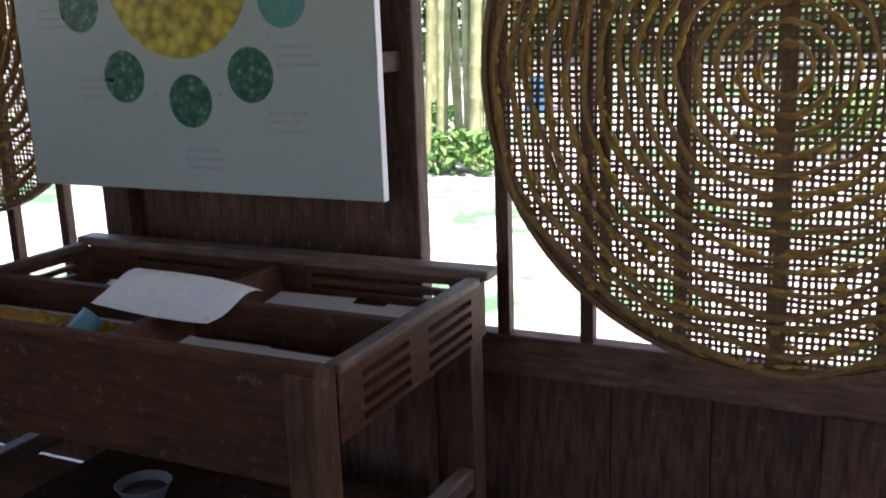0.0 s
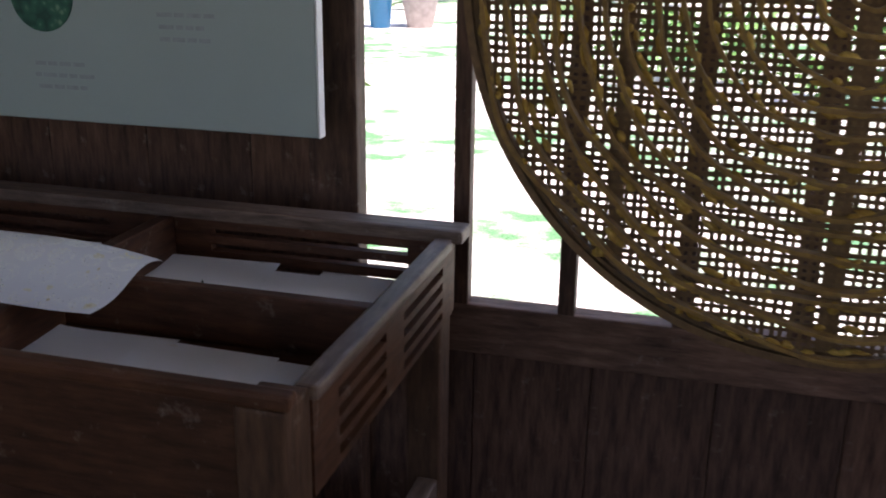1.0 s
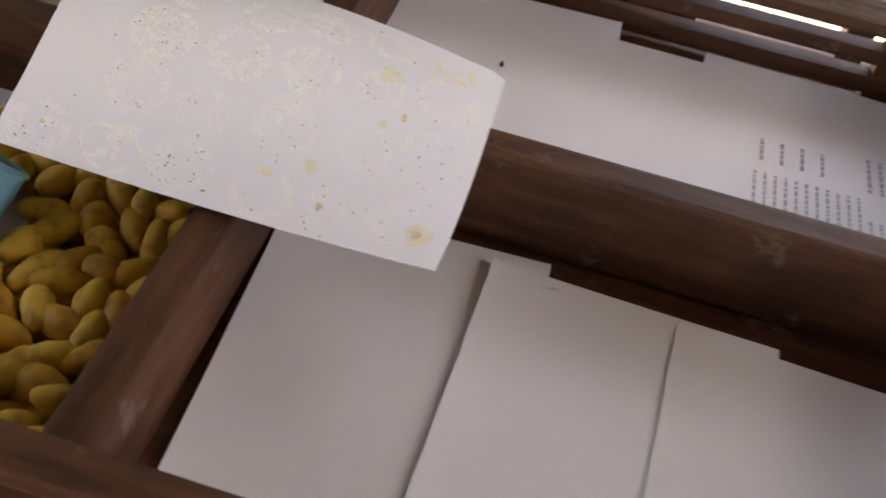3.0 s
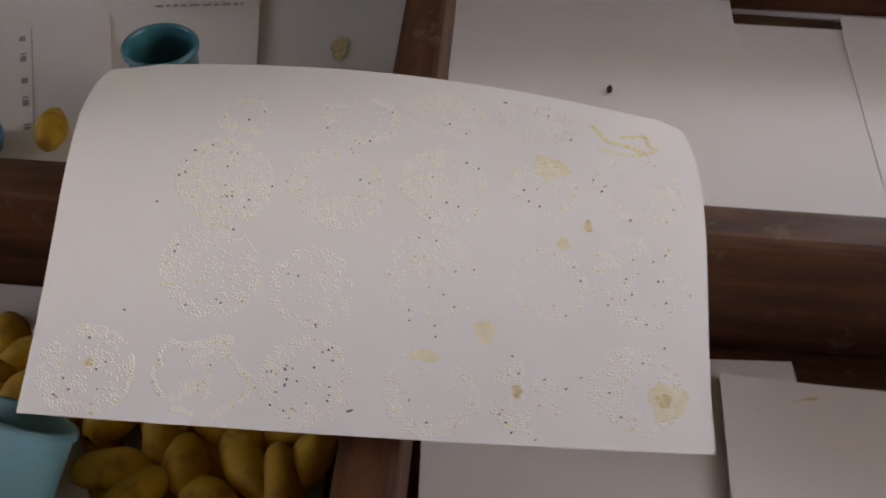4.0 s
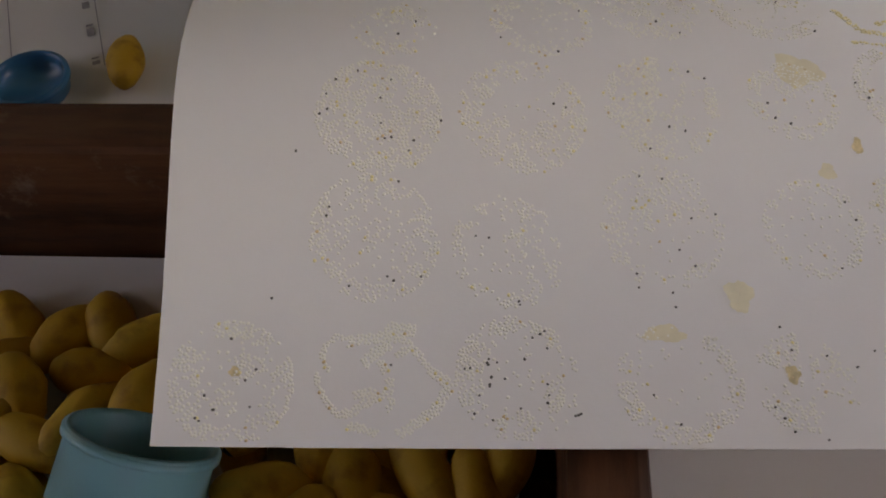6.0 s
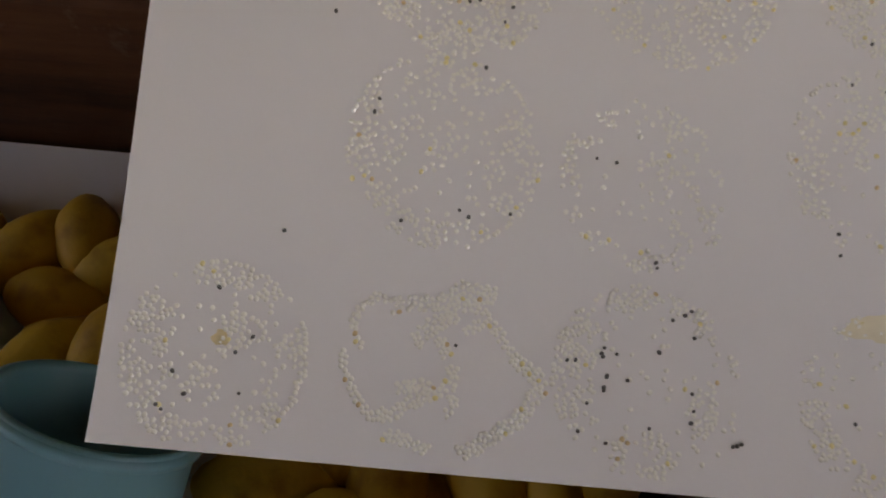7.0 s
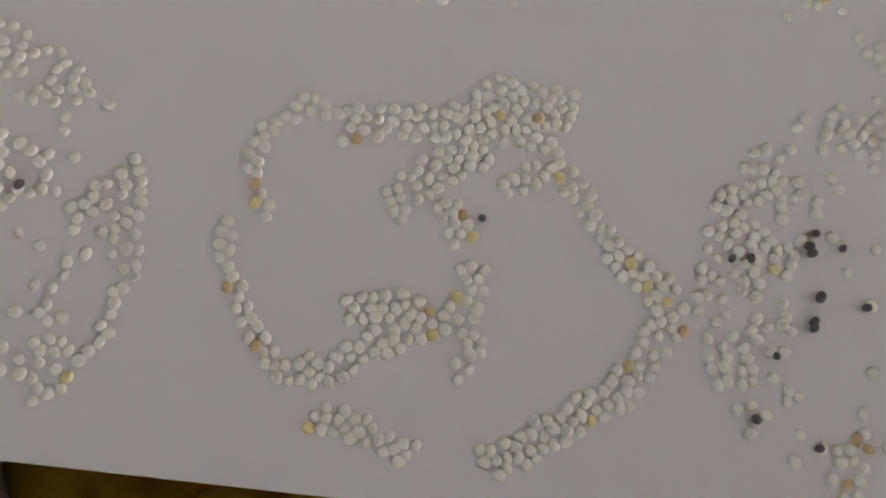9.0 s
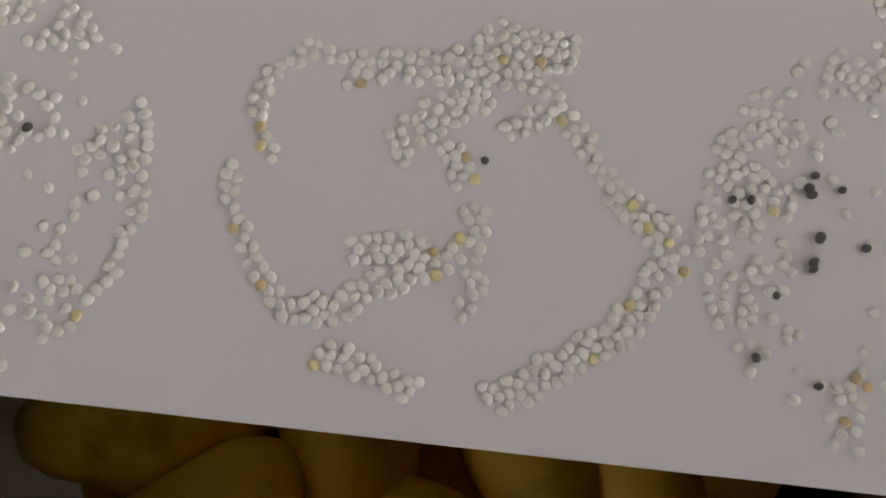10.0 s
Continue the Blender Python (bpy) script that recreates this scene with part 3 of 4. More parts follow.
NEAR_ROW = [
    (0.079, 0.090, 18.5, ((-65, 25, 0.66, 1, 1.0), (222, 300, 0.74, 1, 0.9), (140, 222, 0.5, 1, 0.6), (45, 115, 0.74, 1, 0.7), (20, 75, 0.05, 0.6, 0.7), (-150, -75, 0.1, 0.5, 0.3))),
    (0.390, 0.107, 19.5, ((135, 222, 0.58, 1, 1.0), (245, 290, 0.55, 1, 0.8), (85, 135, 0.75, 1, 0.7), (-45, 5, 0.5, 0.8, 0.6), (5, 85, 0.8, 1, 0.35))),
    (0.572, 0.103, 20, ((180, 330, 0.72, 1, 0.75), (-30, 60, 0.75, 1, 0.5), (110, 180, 0.8, 1, 0.3))),
    (0.715, 0.109, 17, ((95, 150, 0.55, 1, 0.8), (205, 280, 0.4, 1, 0.75), (10, 70, 0.3, 0.9, 0.3))),
    (0.885, 0.146, 21, ((0, 360, 0.76, 1, 0.5), (90, 270, 0.3, 0.76, 0.3)))]
RINGS = FAR_ROW + SECOND_ROW + THIRD_ROW + NEAR_ROW
# strokes of the open ring by the near edge, in tenths of a millimetre from its middle, with their widths
STROKES = [
    (14, (-206, 5), (-202, -30), (-181, -73), (-162, -102), (-139, -125)),
    (26, (-145, -123), (-98, -116), (-55, -86), (-25, -68), (15, -59), (23, -23), (16, -8)),
    (14, (-170, 8), (-183, 42), (-190, 61), (-179, 94), (-145, 122), (-114, 113)),
    (30, (-113, 104), (-72, 113), (-26, 120), (14, 132), (42, 170)),
    (36, (14, 138), (50, 150), (105, 148)), (24, (14, 122), (93, 120)),
    (34, (-60, 34), (-37, 62), (-7, 85), (22, 103)), (22, (-9, 49), (9, 11)),
    (20, (42, 60), (60, 81), (96, 90), (125, 58), (148, 25)),
    (30, (148, 25), (187, -2), (210, -30), (186, -67), (164, -105), (120, -134), (81, -163), (47, -182)),
    (16, (32, -73), (15, -114)), (22, (-110, -157), (-68, -163), (-17, -183)), (26, (-88, -64), (-37, -49), (-20, -73))]


def lay(cluster, u0, v0, points, rnd, single_eggs, calm=False, tone=None):
    if single_eggs:
        for x, y in points[:300]:
            m, p = seat(u0 + x / W, v0 + y / D)
            o = new("egg", egg_meshes[egg_kind(rnd, calm)])
            s = rnd.uniform(0.88, 1.1)
            o.matrix_world = Matrix.Translation(p) @ m @ Matrix.Rotation(rnd.uniform(0, 6.3), 4, "Z") @ Matrix.Diagonal((s, s, s, 1))
            o.parent = cluster
        points = points[300:]
    if not points:
        return
    verts, faces, kinds = [], [], []
    base = [v.co.copy() for v in egg_meshes[0].vertices]
    polys = [tuple(p.vertices) for p in egg_meshes[0].polygons]
    for x, y in points:
        m, p = seat(u0 + x / W, v0 + y / D)
        t = Matrix.Translation(p) @ m @ Matrix.Rotation(rnd.uniform(0, 6.3), 4, "Z") @ Matrix.Scale(rnd.uniform(0.88, 1.1), 4)
        k, n = tone if tone and rnd.random() < 0.8 else egg_kind(rnd), len(verts)
        verts += [t @ c for c in base]
        faces += [tuple(n + i for i in f) for f in polys]
        kinds += [k] * len(polys)
    me = bpy.data.meshes.new("egg_mass")
    me.from_pydata(verts, [], faces)
    for mat in (EGG_WHITE, EGG_YELLOW, EGG_TAN, EGG_DARK):
        me.materials.append(mat)
    me.polygons.foreach_set("material_index", kinds)
    me.polygons.foreach_set("use_smooth", [True] * len(faces))
    o = tagged(new("egg_mass", me), kind="stuff")
    o.parent = cluster


for n, (u, v, r, sectors) in enumerate(RINGS):
    rnd = random.Random(100 + n)
    c = thing("egg_ring", "ring of tiny pale silkworm eggs glued to the paper sheet", "eggs", "egg rings on the sheet")
    pts = [(x, y) for x, y in packed(ring_points(rnd, r * 0.001, sectors, 7500 if n in (4, 14, 15) else 4200)) if 0.004 < u + x / W < 0.996 and 0.008 < v + y / D < 0.985]
    lay(c, u, v, pts, rnd, n in (14, 15))


def stroke_points(rnd, strokes, sx, sy):
    """Random places along broad strokes: a width, then the points of a line."""
    pts = []
    for width, *line in strokes:
        for (x0, y0), (x1, y1) in zip(line, line[1:]):
            ln = math.hypot(x1 - x0, y1 - y0)
            for _ in range(int(ln * width / 4)):
                s, o = rnd.random(), rnd.uniform(-0.5, 0.5) * width
                pts.append(((x0 + (x1 - x0) * s - (y1 - y0) / ln * o) * sx, (y0 + (y1 - y0) * s + (x1 - x0) / ln * o) * sy))
    return packed(pts)


rnd = random.Random(7)
c = thing("egg_ring", "open winding ring of pale and yellow silkworm eggs on paper", "eggs", "egg rings on the sheet")
lay(c, 0.241, 0.105, stroke_points(rnd, STROKES, 0.96e-4, 0.965e-4), rnd, True, True)
# smeared yellow eggs in the far corner
SMEAR = [(26, (-150, 150), (-90, 10), (10, 0), (95, -50)), (20, (-15, 75), (110, 150), (110, 45), (150, 20)), (12, (-140, -75), (45, -70), (150, 20))]
c = thing("egg_ring", "smeared yellow silkworm eggs near the corner of the sheet", "eggs", "egg rings on the sheet")
lay(c, 0.884, 0.782, stroke_points(rnd, SMEAR, 1e-4, 1e-4), rnd, False, True, 1)

# dark droppings and specks scattered on the sheet
rnd = random.Random(21)
NEAR_SPOTS = [(0.331, 0.119), (0.337, 0.120), (0.356, 0.129), (0.358, 0.135), (0.357, 0.126), (0.367, 0.130), (0.360, 0.107), (0.375, 0.105), (0.358, 0.096), (0.358, 0.093), (0.346, 0.079), (0.340, 0.051), (0.360, 0.042), (0.391, 0.060), (0.398, 0.136), (0.417, 0.176), (0.422, 0.181), (0.424, 0.154), (0.408, 0.170), (0.422, 0.098), (0.423, 0.081), (0.421, 0.069), (0.451, 0.050), (0.457, 0.053), (0.396, 0.221), (0.052, 0.071), (0.100, 0.056), (0.094, 0.094), (0.105, 0.110), (0.077, 0.154), (0.062, 0.051), (0.048, 0.035), (0.044, 0.039)]
MID_SPOTS = [(0.144, 0.446), (0.119, 0.216), (0.250, 0.122), (0.285, 0.258), (0.254, 0.250), (0.247, 0.256), (0.204, 0.239), (0.179, 0.345), (0.182, 0.359), (0.262, 0.404), (0.349, 0.325), (0.364, 0.323), (0.395, 0.226), (0.216, 0.595), (0.190, 0.576), (0.179, 0.548), (0.180, 0.520), (0.171, 0.511), (0.243, 0.544), (0.243, 0.499), (0.247, 0.473), (0.255, 0.476), (0.281, 0.472), (0.275, 0.455), (0.314, 0.508), (0.256, 0.579), (0.287, 0.715), (0.265, 0.681), (0.391, 0.681), (0.460, 0.654), (0.449, 0.549), (0.463, 0.544), (0.493, 0.764), (0.615, 0.721), (0.588, 0.748)]
FAR_SPOTS = [(0.616, 0.630), (0.635, 0.619), (0.560, 0.482), (0.604, 0.517), (0.585, 0.522), (0.544, 0.435), (0.571, 0.433), (0.708, 0.581), (0.733, 0.546), (0.715, 0.554), (0.821, 0.640), (0.834, 0.611), (0.878, 0.547), (0.949, 0.594), (0.686, 0.896), (0.757, 0.861), (0.682, 0.896), (0.790, 0.765), (0.602, 0.372), (0.631, 0.381), (0.585, 0.320), (0.602, 0.295), (0.575, 0.227), (0.533, 0.278), (0.534, 0.256), (0.573, 0.250), (0.787, 0.417), (0.798, 0.388), (0.775, 0.305), (0.841, 0.342), (0.881, 0.453), (0.870, 0.406), (0.879, 0.373), (0.868, 0.359), (0.913, 0.455), (0.921, 0.411), (0.929, 0.413), (0.933, 0.363), (0.902, 0.308)]
END_SPOTS = [(0.895, 0.214), (0.933, 0.474), (0.842, 0.136), (0.859, 0.079), (0.930, 0.256), (0.799, 0.166), (0.776, 0.137), (0.743, 0.155), (0.703, 0.163), (0.693, 0.201), (0.693, 0.027), (0.675, 0.067), (0.729, 0.014), (0.540, 0.084), (0.567, 0.038), (0.454, 0.051), (0.684, 0.049)]
bm = lathe([(0, 0.0008), (0.0003, 0.00068), (0.00045, 0.0003), (0.0004, 0)], 9)
spot_me = mesh_of("speck", bm, EGG_DARK)
for u, v in NEAR_SPOTS + MID_SPOTS + FAR_SPOTS + END_SPOTS:
    m, p = seat(u, v)
    o = new("speck", spot_me)
    s = rnd.uniform(0.75, 1.05)
    o.matrix_world = Matrix.Translation(p) @ m @ Matrix.Rotation(rnd.uniform(0, 6), 4, "Z") @ Matrix.Diagonal((s * rnd.uniform(1, 1.35), s, s, 1))
    o.parent = egg_sheet


def sheet_stain(u, v, ru, rv, mat, seed, lift=0.00025):
    rnd = random.Random(seed)
    bm = bmesh.new()
    mid = bm.verts.new(seat(u, v)[1] + seat(u, v)[0].to_3x3() @ Vector((0, 0, lift)))
    loops = []
    ph = [rnd.uniform(0, 6.3) for _ in range(3)]
    for q in (0.5, 1.0):
        loop = []
        for i in range(28):
            a = 2 * math.pi * i / 28
            w = q * (1 + 0.14 * math.sin(3 * a + ph[0]) + 0.1 * math.sin(5 * a + ph[1]) + 0.06 * math.sin(11 * a + ph[2]))
            m, p = seat(u + ru * w * math.cos(a), v + rv * w * math.sin(a))
            loop.append(bm.verts.new(p + m.to_3x3() @ Vector((0, 0, lift))))
        loops.append(loop)
    for i in range(28):
        j = (i + 1) % 28
        bm.faces.new((mid, loops[0][i], loops[0][j]))
        bm.faces.new((loops[0][i], loops[1][i], loops[1][j], loops[0][j]))
    part("stain", bm, mat, egg_sheet)


sheet_stain(0.931, 0.124, 0.030, 0.046, STAIN_PALE, 1)
sheet_stain(0.926, 0.126, 0.012, 0.018, STAIN, 2, 0.0005)
sheet_stain(0.752, 0.655, 0.030, 0.034, STAIN_PALE, 3)
for k, (u, v, a, b) in enumerate(((0.559, 0.183, 0.024, 0.014), (0.650, 0.250, 0.016, 0.026), (0.701, 0.122, 0.008, 0.016), (0.810, 0.516, 0.006, 0.015), (0.770, 0.466, 0.010, 0.014), (0.082, 0.106, 0.0058, 0.0075))):
    sheet_stain(u, v, a, b, STAIN if k in (2, 3, 5) else STAIN_PALE, 30 + k)

# ---------- cups and lid ----------


def cup(name, x, y, z, r_top, r_bot, h, mat, label, tilt=0.0, turn=0.0):
    ob = thing(name, label, "cup")
    t = 0.0016
    bm = lathe([(0, 0.001), (r_bot * 0.9, 0), (r_bot, 0.002), (r_top, h - 0.002), (r_top + 0.0008, h), (r_top - t * 0.5, h + 0.0006), (r_top - t, h - 0.002), (r_bot - t, 0.004), (0, 0.004)], 48)
    part("body", bm, mat, ob)
    part("lip", lathe([(r_top - 0.0006, h - 0.0035), (r_top + 0.0016, h - 0.003), (r_top + 0.0016, h - 0.0008), (r_top - 0.0002, h - 0.0002)], 48), mat, ob)
    ob.matrix_world = pose(x, y, z, tilt, 0, turn)
    return ob


cup("plastic_cup", -1.2325, 1.1105, ZB + 0.0285, 0.0245, 0.0262, 0.050, TEAL, "pale teal plastic cup leaning among yellow cocoons", -53, -20)
cup("plastic_cup", -1.233, 1.414, ZB + 0.006, 0.0218, 0.019, 0.050, TEAL_DARK, "dark teal plastic cup standing on printed pages")
# the blue lid, shaped as a shallow cup
cup("blue_lid", -1.343, 1.360, ZB + 0.008, 0.019, 0.018, 0.012, BLUE, "small round blue plastic lid lying on pages")

# ---------- cocoons ----------
coc = []
for k, (ln, r) in enumerate(((0.0190, 0.0096), (0.0175, 0.0102), (0.0205, 0.0092))):
    prof = [(0, -ln)] + [(r * (1 - abs(s) ** 2.4) ** 0.5 * (1 + 0.06 * math.sin(5 * s + k)), ln * s) for s in (-0.96, -0.86, -0.68, -0.45, -0.2, 0.05, 0.3, 0.55, 0.75, 0.9, 0.97)] + [(0, ln)]
    bm = lathe(prof, 18)
    for v in bm.verts:
        v.co *= 1 + 0.05 * noise.noise(v.co * 160 + Vector((k * 7, 0, 0)))
    if k == 1:  # end faces coloured black for the dark inside of the moth's exit hole
        for f in bm.faces:
            f.material_index = int(f.calc_center_median().z > ln * 0.93)
    coc.append(mesh_of("cocoon", bm, COCOON, SPECK))
rnd = random.Random(11)


def pile(x0, x1, count):
    """Places of loose cocoons heaped a few layers deep between two ends of the compartment."""
    heap = []
    for _ in range(30000):
        x, y = rnd.uniform(x0, x1), rnd.uniform(0.972, 1.222)
        if x > -1.165 and y < 1.07 and rnd.random() < 0.8:
            continue
        if abs(x + 1.228) < 0.036 and 1.075 < y < 1.168:
            continue
        lev = [h[2] for h in heap if (h[0] - x) ** 2 + (h[1] - y) ** 2 < 0.0176 ** 2]
        z = max(lev) + 0.012 if lev else ZB + 0.0115
        if z < ZB + (0.028 if y < 1.185 else 0.016):
            heap.append((x, y, z))
        if len(heap) >= count:
            break
    return heap


def tumbled(x, y, z):
    return pose(x, y, z, 90 + rnd.uniform(-24, 24), rnd.uniform(0, 360), rnd.uniform(0, 360))


for x, y, z in pile(-1.375, -1.098, 330):
    o = tagged(new("cocoon", rnd.choice(coc)), "yellow silk cocoon lying in a heap in the tray", "cocoon", "cocoons in the tray")
    o.matrix_world = tumbled(x, y, z)
verts, faces = [], []
for x, y, z in pile(-1.625, -1.385, 260):
    m, me, n = tumbled(x, y, z), rnd.choice(coc), len(verts)
    verts += [m @ v.co for v in me.vertices]
    faces += [tuple(n + i for i in p.vertices) for p in me.polygons]
me = bpy.data.meshes.new("cocoon_heap")
me.from_pydata(verts, [], faces)
me.polygons.foreach_set("use_smooth", [True] * len(faces))
me.materials.append(COCOON)
tagged(new("cocoon_heap", me), "heap of yellow silk cocoons in the far end of the tray", "cocoons", kind="stuff")
o = tagged(new("cocoon", coc[2]), "single yellow silk cocoon lying on printed pages", "cocoon", "cocoons in the tray")
o.matrix_world = pose(-1.297, 1.374, ZB + 0.017, 82, 0, 12)
for x, y in ((-0.985, 1.235), (-0.93, 1.335), (-0.885, 1.335), (-1.07, 1.25)):
    o = tagged(new("cocoon", coc[0]), "yellow silk cocoon fallen on the lower shelf", "cocoon", "cocoons on the shelf")
    o.matrix_world = pose(x, y, 0.2635, 90, 0, rnd.uniform(0, 180))

# bowl and jar on the lower shelf
bowl = thing("enamel_bowl", "white enamel bowl with a dark inside on the shelf", "bowl", at=(-1.29, 1.30, 0.256))
part("body", lathe([(0, 0), (0.035, 0), (0.04, 0.004), (0.06, 0.05), (0.064, 0.052), (0.061, 0.054), (0.037, 0.008), (0, 0.007)], 40), ENAMEL, bowl)
# dark disc that makes the inside of the bowl dark
part("dark_inside", lathe([(0, 0.036), (0.051, 0.034), (0.048, 0.03)], 30), BOWL_DARK, bowl)

# ---------- information board ----------
BX0, BX1, BZ0, BZ1, BY = -1.825, -0.790, 0.929, 1.70, 1.585
board = thing("display_board", "white display board with round photographs and small captions", "sign")
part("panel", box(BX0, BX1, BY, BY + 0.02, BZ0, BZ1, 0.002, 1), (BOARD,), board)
part("edge", box(BX1 + 0.0002, BX1 + 0.004, BY - 0.001, BY + 0.021, BZ0, BZ1, 0.001, 1), BOARD_EDGE_LIT, board, "board edge coloured pale for window light")
part("batten", box(-1.75, -1.69, BY + 0.0205, 1.734, 1.2, 1.245, 0.002, 1), WOOD_X, board)
part("batten", box(-0.87, -0.81, BY + 0.0205, 1.734, 1.2, 1.245, 0.002, 1), WOOD_X, board)


def disc(x, z, r, mat, name="photograph", dy=0.0012, label=""):
    bm = lathe([(0, 0), (r, 0), (r, -0.001)], 48, False)
    bm.transform(Matrix.Translation((x, BY - dy, z)) @ Matrix.Rotation(radians(90), 4, "X"))
    return part(name, bm, mat, board, label)


disc(-1.306, 1.452, 0.211, PHOTO_COCOON, label="round photograph of yellow cocoons")
for x, z, m in ((-1.291, 1.144, PHOTO_LEAF), (-1.486, 1.201, PHOTO_LEAF), (-1.115, 1.203, PHOTO_LEAF), (-1.018, 1.365, PHOTO_TEAL), (-1.608, 1.37, PHOTO_LEAF)):
    disc(x, z, 0.062, m, label="round photograph of green leaves")
bm = bmesh.new()
rnd = random.Random(3)
for x, z in ((-1.27, 1.025), (-1.585, 1.19), (-1.03, 1.115), (-1.0, 1.26), (-1.70, 1.36)):
    for i in range(3):
        s = x - 0.05 + rnd.uniform(0, 0.012)
        while s < x + 0.045:
            w = rnd.uniform(0.012, 0.03)
            zz = z - i * 0.02
            bm.faces.new([bm.verts.new(p) for p in ((s, BY - 0.0012, zz), (s + w, BY - 0.0012, zz), (s + w, BY - 0.0012, zz + 0.007), (s, BY - 0.0012, zz + 0.007))])
            s += w + 0.004
tagged(part("caption", bm, CAPTION, board, "small grey unreadable captions"), kind="stuff")
for x, z in ((-1.205, 1.16), (-1.395, 1.16), (-1.06, 1.285), (-1.56, 1.275)):
    disc(x, z, 0.0055, INK, "arrow_mark")

# ---------- round woven cocoon trays ----------


def strip_ring(bm, r, w, t, y, segs=120, wob=0.0, seed=0, a0=0.0, a1=2 * math.pi):
    """A flat band standing on edge round the tray, w deep along y."""
    rnd = random.Random(seed)
    ph = rnd.uniform(0, 6)
    closed = a1 - a0 > 6.28
    n = segs if closed else segs + 1
    rows_ = []
    for i in range(n):
        a = a0 + (a1 - a0) * i / segs
        q = r * (1 + wob * math.sin(5 * a + ph) + wob * 0.6 * math.sin(11 * a + 2 * ph))
        c, s = math.cos(a), math.sin(a)
        rows_.append([bm.verts.new((rr * c, yy, rr * s)) for rr, yy in ((q - t, y), (q + t, y), (q + t, y - w), (q - t, y - w))])
    for i in range(segs):
        p, q = rows_[i], rows_[(i + 1) % n]
        for k in range(4):
            bm.faces.new((p[k], p[(k + 1) % 4], q[(k + 1) % 4], q[k]))


def spinning_tray(x, y, z, r, seed, label, turn=0.0):
    ob = thing("cocoon_tray", label, "tray", "round woven trays by the windows")
    rnd = random.Random(seed)
    bm = bmesh.new()
    strip_ring(bm, r, 0.030, 0.006, 0.012, 160)
    strip_ring(bm, r - 0.011, 0.022, 0.003, 0.010, 160)
    bmesh.ops.recalc_face_normals(bm, faces=bm.faces[:])
    part("rim", bm, BAMBOO, ob, "bent dark bamboo rim")
    pitch = 0.0132
    n = int(r / pitch)
    for ax in (0, 1):
        for i in range(-n, n + 1):
            bm = bmesh.new()
            o = i * pitch + rnd.uniform(-0.0014, 0.0014)
            h = math.sqrt(max(0, (r - 0.006) ** 2 - o * o))
            hw = rnd.uniform(0.0027, 0.0040)
            m = 28
            prev = None
            for k in range(m + 1):
                s = -h + 2 * h * k / m
                yy = 0.0014 * math.sin(math.pi * s / pitch + math.pi * (i + ax))
                c = o + 0.0018 * math.sin(s * 19 + i * 0.7)
                pts_ = [((c - hw, yy, s), (c + hw, yy, s)), ((s, yy, c - hw), (s, yy, c + hw))][ax]
                cur = [bm.verts.new(p) for p in pts_] + [bm.verts.new((p[0], p[1] + 0.0012, p[2])) for p in pts_[::-1]]
                if prev:
                    for e in range(4):
                        bm.faces.new((prev[e], prev[(e + 1) % 4], cur[(e + 1) % 4], cur[e]))
                prev = cur
            bmesh.ops.recalc_face_normals(bm, faces=bm.faces[:])
            part("lath", bm, BAMBOO, ob)
    k, rr = 0, 0.045
    while rr < r - 0.02:
        bm = bmesh.new()
        strip_ring(bm, rr, 0.021, 0.0032, -0.002, 110, 0.018, seed * 50 + k)
        bmesh.ops.recalc_face_normals(bm, faces=bm.faces[:])
        part("partition_band", bm, BAMBOO_RING, ob, "winding bamboo partition band with silk on it")
        k += 1
        rr += 0.036
    tuft = bmesh.new()
    bmesh.ops.create_icosphere(tuft, subdivisions=1, radius=1)
    tv, tf = [v.co.copy() for v in tuft.verts], [tuple(v.index for v in f.verts) for f in tuft.faces]
    tuft.free()
    verts, faces = [], []
    rr = 0.045
    while rr < r - 0.02:
        for _ in range(int(rr * 260)):
            a = rnd.uniform(0, 6.283)
            q = rr + rnd.uniform(-0.006, 0.006)
            ctr = Vector((q * math.cos(a), -0.008 - rnd.random() * 0.010, q * math.sin(a)))
            sc = (rnd.uniform(0.004, 0.0075), rnd.uniform(0.003, 0.007), rnd.uniform(0.007, 0.020))
            m = Matrix.Rotation(-a + rnd.uniform(-0.3, 0.3), 4, "Y")
            n = len(verts)
            verts += [ctr + m @ Vector((p.x * sc[0] * rnd.uniform(0.8, 1.2), p.y * sc[1], p.z * sc[2])) for p in tv]
            faces += [tuple(n + i for i in f) for f in tf]
        rr += 0.036
    me = bpy.data.meshes.new("silk_floss")
    me.from_pydata(verts, [], faces)
    me.materials.append(FLOSS)
    me.polygons.foreach_set("use_smooth", [True] * len(faces))
    fl = tagged(new("silk_floss", me), "yellow silk remnants", kind="stuff")
    fl.parent = ob
    for i in range(3):
        o = -0.33 + 0.33 * i
        h = math.sqrt(r * r - o * o) - 0.012
        part("brace", box(o - 0.011, o + 0.011, 0.004, 0.013, -h, h, 0.003), BAMBOO, ob)
    for hx in (-0.2, 0.2):
        part("hanger", box(hx - 0.006, hx + 0.006, 0.0135, 1.788 - y, r - 0.10, r - 0.088, 0.002), BAMBOO, ob)
    ob.matrix_world = pose(x, y, z, 0, 0, turn)
    return ob


spinning_tray(0.026, 1.60, 1.206, 0.570, 1, "round woven bamboo cocoon tray hung at the barred window")
spinning_tray(-2.27, 1.72, 1.40, 0.60, 2, "round woven bamboo cocoon tray at the far window")

# ---------- outside ----------


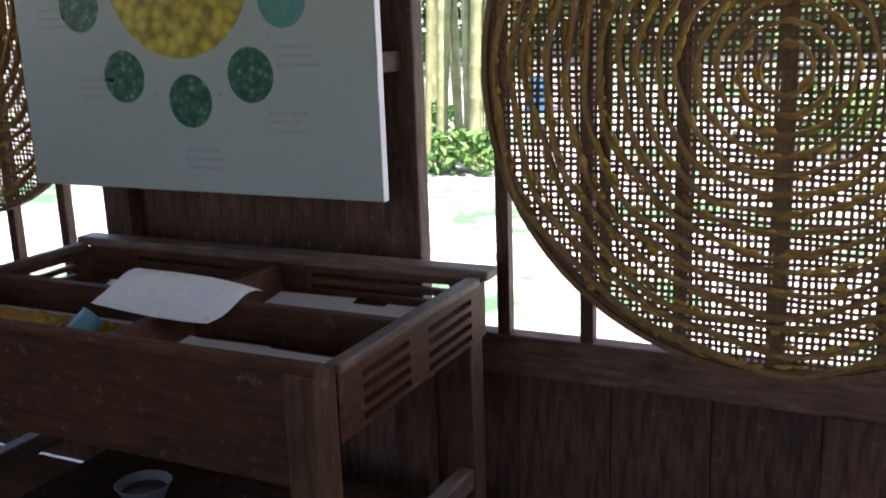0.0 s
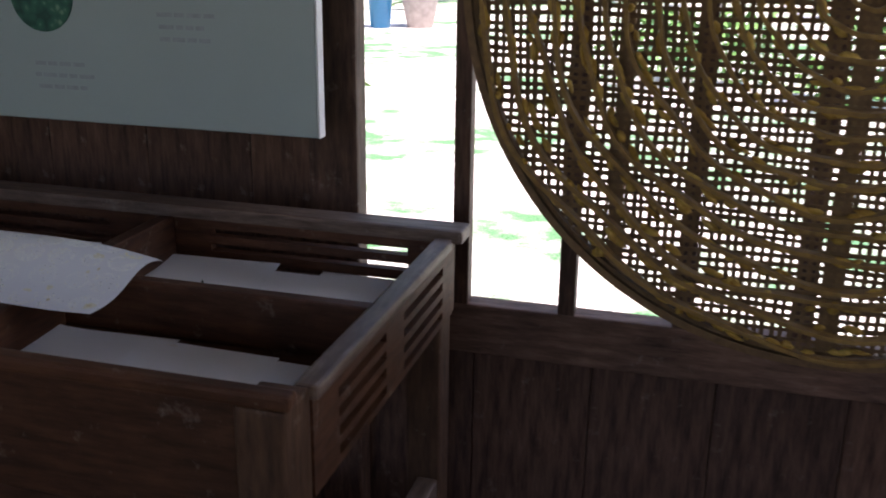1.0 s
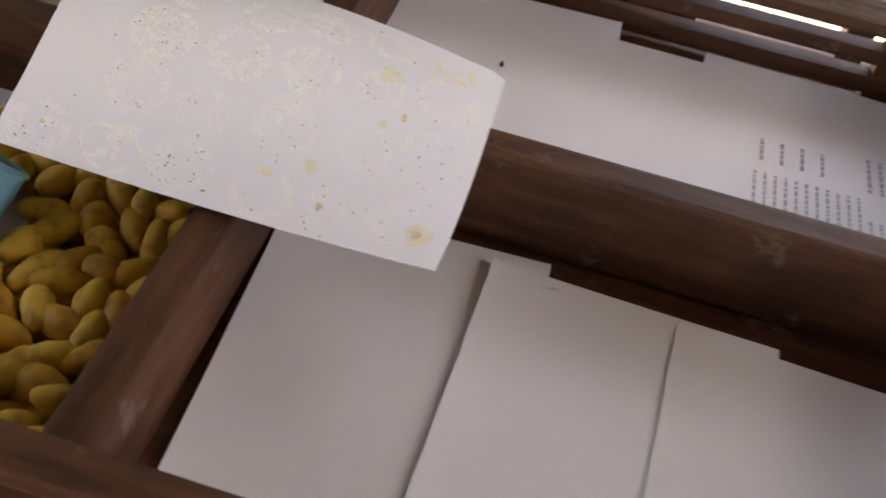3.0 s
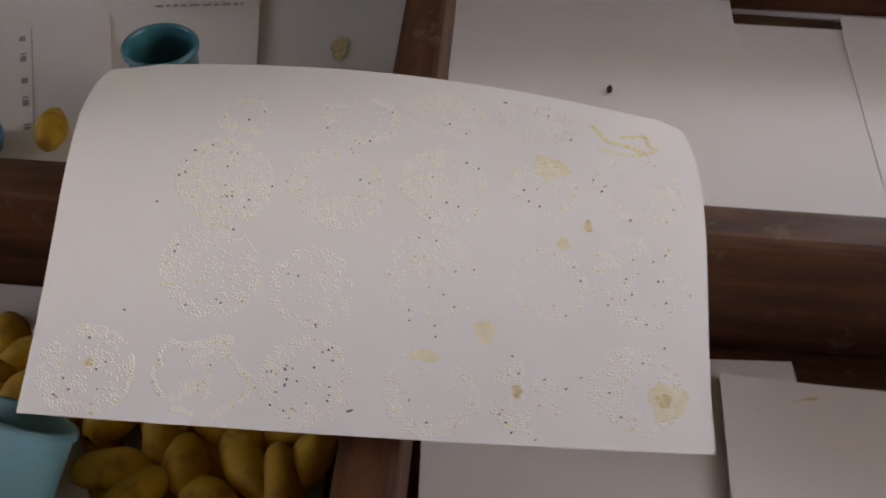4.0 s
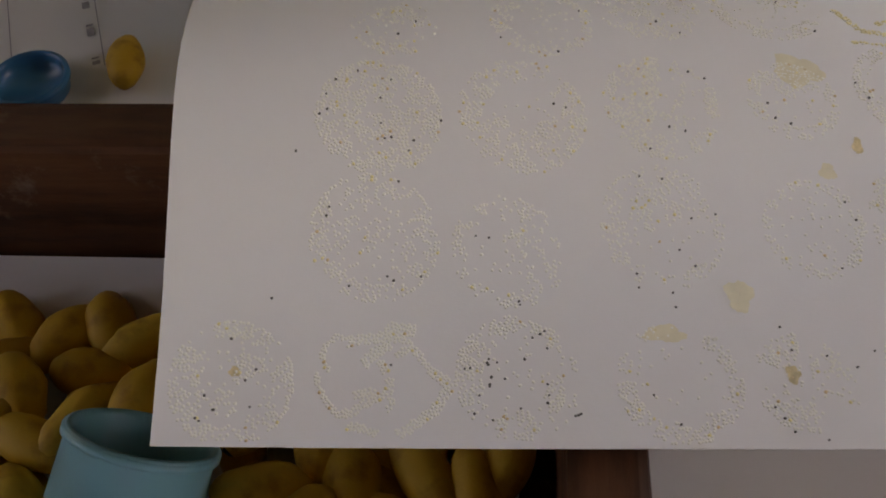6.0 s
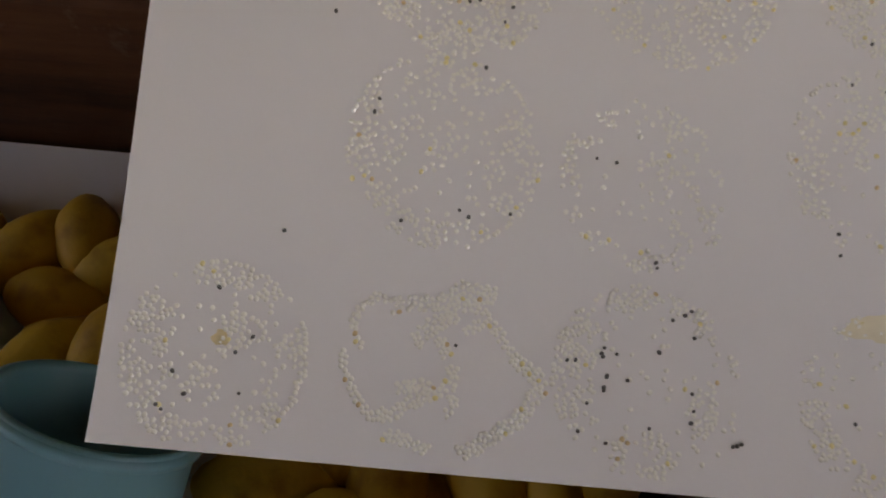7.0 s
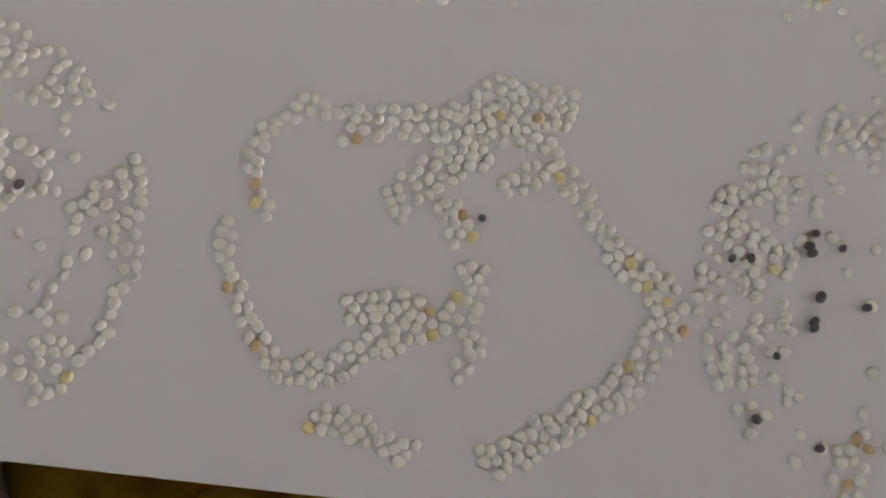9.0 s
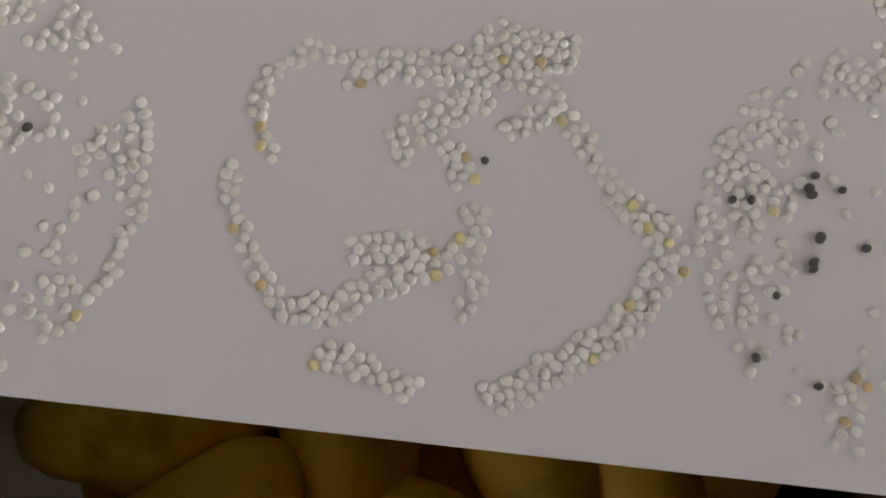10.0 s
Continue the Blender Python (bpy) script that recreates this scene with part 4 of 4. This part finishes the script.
def bamboo(x, y, n, seed, label):
    rnd = random.Random(seed)
    ob = thing("bamboo_clump", label, "bamboo", "bamboo clumps outside", at=(x, y, -0.2))
    for i in range(n):
        r = rnd.uniform(0.035, 0.06)
        prof, h = [(r, 0)], 0.0
        while h < 6.0:
            st = rnd.uniform(0.28, 0.4)
            prof += [(r * 0.98, h + 0.02), (r * 0.97, h + st - 0.02), (r * 1.1, h + st)]
            h += st
        bm = lathe(prof, 12)
        bm.transform(Matrix.Translation((rnd.uniform(-0.55, 0.55), rnd.uniform(-0.4, 0.4), 0)) @ Euler((rnd.uniform(-0.07, 0.07), rnd.uniform(-0.09, 0.09), 0)).to_matrix().to_4x4())
        part("culm", bm, CULM, ob)
    return ob


def leaf_mass(name, x, y, z0, n, spread, height, leaf, seed, label, mat, category="shrub"):
    rnd = random.Random(seed)
    verts, faces = [], []
    for _ in range(n):
        a, q = rnd.uniform(0, 6.283), rnd.random() ** 0.6
        hz = rnd.random() ** 0.8
        ctr = Vector((q * spread * math.cos(a) * (1.1 - 0.5 * hz), q * spread * 0.7 * math.sin(a) * (1.1 - 0.5 * hz), hz * height))
        m = Euler((rnd.uniform(-1, 1), rnd.uniform(-1, 1), rnd.uniform(0, 6.3))).to_matrix()
        ln, w = leaf * rnd.uniform(0.7, 1.4), leaf * rnd.uniform(0.2, 0.35)
        k = len(verts)
        verts += [ctr + m @ Vector(p) for p in ((-ln / 2, 0, 0), (0, -w, 0.012), (ln / 2, 0, -0.01), (0, w, 0.012))]
        faces.append((k, k + 1, k + 2, k + 3))
    me = bpy.data.meshes.new(name)
    me.from_pydata(verts, [], faces)
    me.materials.append(mat)
    ob = tagged(new(name, me), label, category, kind="stuff")
    ob.location = (x, y, z0)
    return ob


bamboo(-4.15, 9.0, 12, 1, "clump of grey-green bamboo stems on the lawn")
bamboo(-5.2, 10.5, 9, 2, "clump of grey-green bamboo stems on the lawn")
bamboo(2.5, 12.0, 8, 3, "clump of grey-green bamboo stems on the lawn")
for k, (x, y, n, s, h) in enumerate(((-3.75, 8.5, 420, 0.5, 0.4), (-6.4, 11.0, 400, 0.6, 0.4), (-4.9, 9.5, 600, 0.9, 0.6), (-0.4, 10.4, 700, 1.2, 0.7), (1.4, 9.5, 600, 1.0, 0.8), (-8, 12, 900, 1.6, 1.0))):
    leaf_mass("shrub", x, y, -0.2, n, s, h, 0.12, 40 + k, "low leafy green shrub on the lawn", LEAF)
leaf_mass("far_woods", -4, 40, -0.3, 26000, 30, 10.0, 0.7, 77, "dark green wood edge beyond the lawn", WOODS, "woods")
pot = thing("plant_pot", "weathered grey pot standing on the lawn", "pot", at=(-4.75, 15.0, -0.2))
part("body", lathe([(0, 0), (0.2, 0), (0.3, 0.5), (0.33, 0.52), (0.33, 0.58), (0.29, 0.58), (0.27, 0.5), (0, 0.48)], 28), POT, pot)
bk = thing("bucket", "blue plastic bucket beside a grey pot", "bucket", at=(-5.3, 14.7, -0.2))
part("body", lathe([(0, 0), (0.15, 0), (0.19, 0.5), (0.205, 0.505), (0.2, 0.52), (0.182, 0.51), (0.145, 0.02), (0, 0.015)], 28), BLUE, bk)
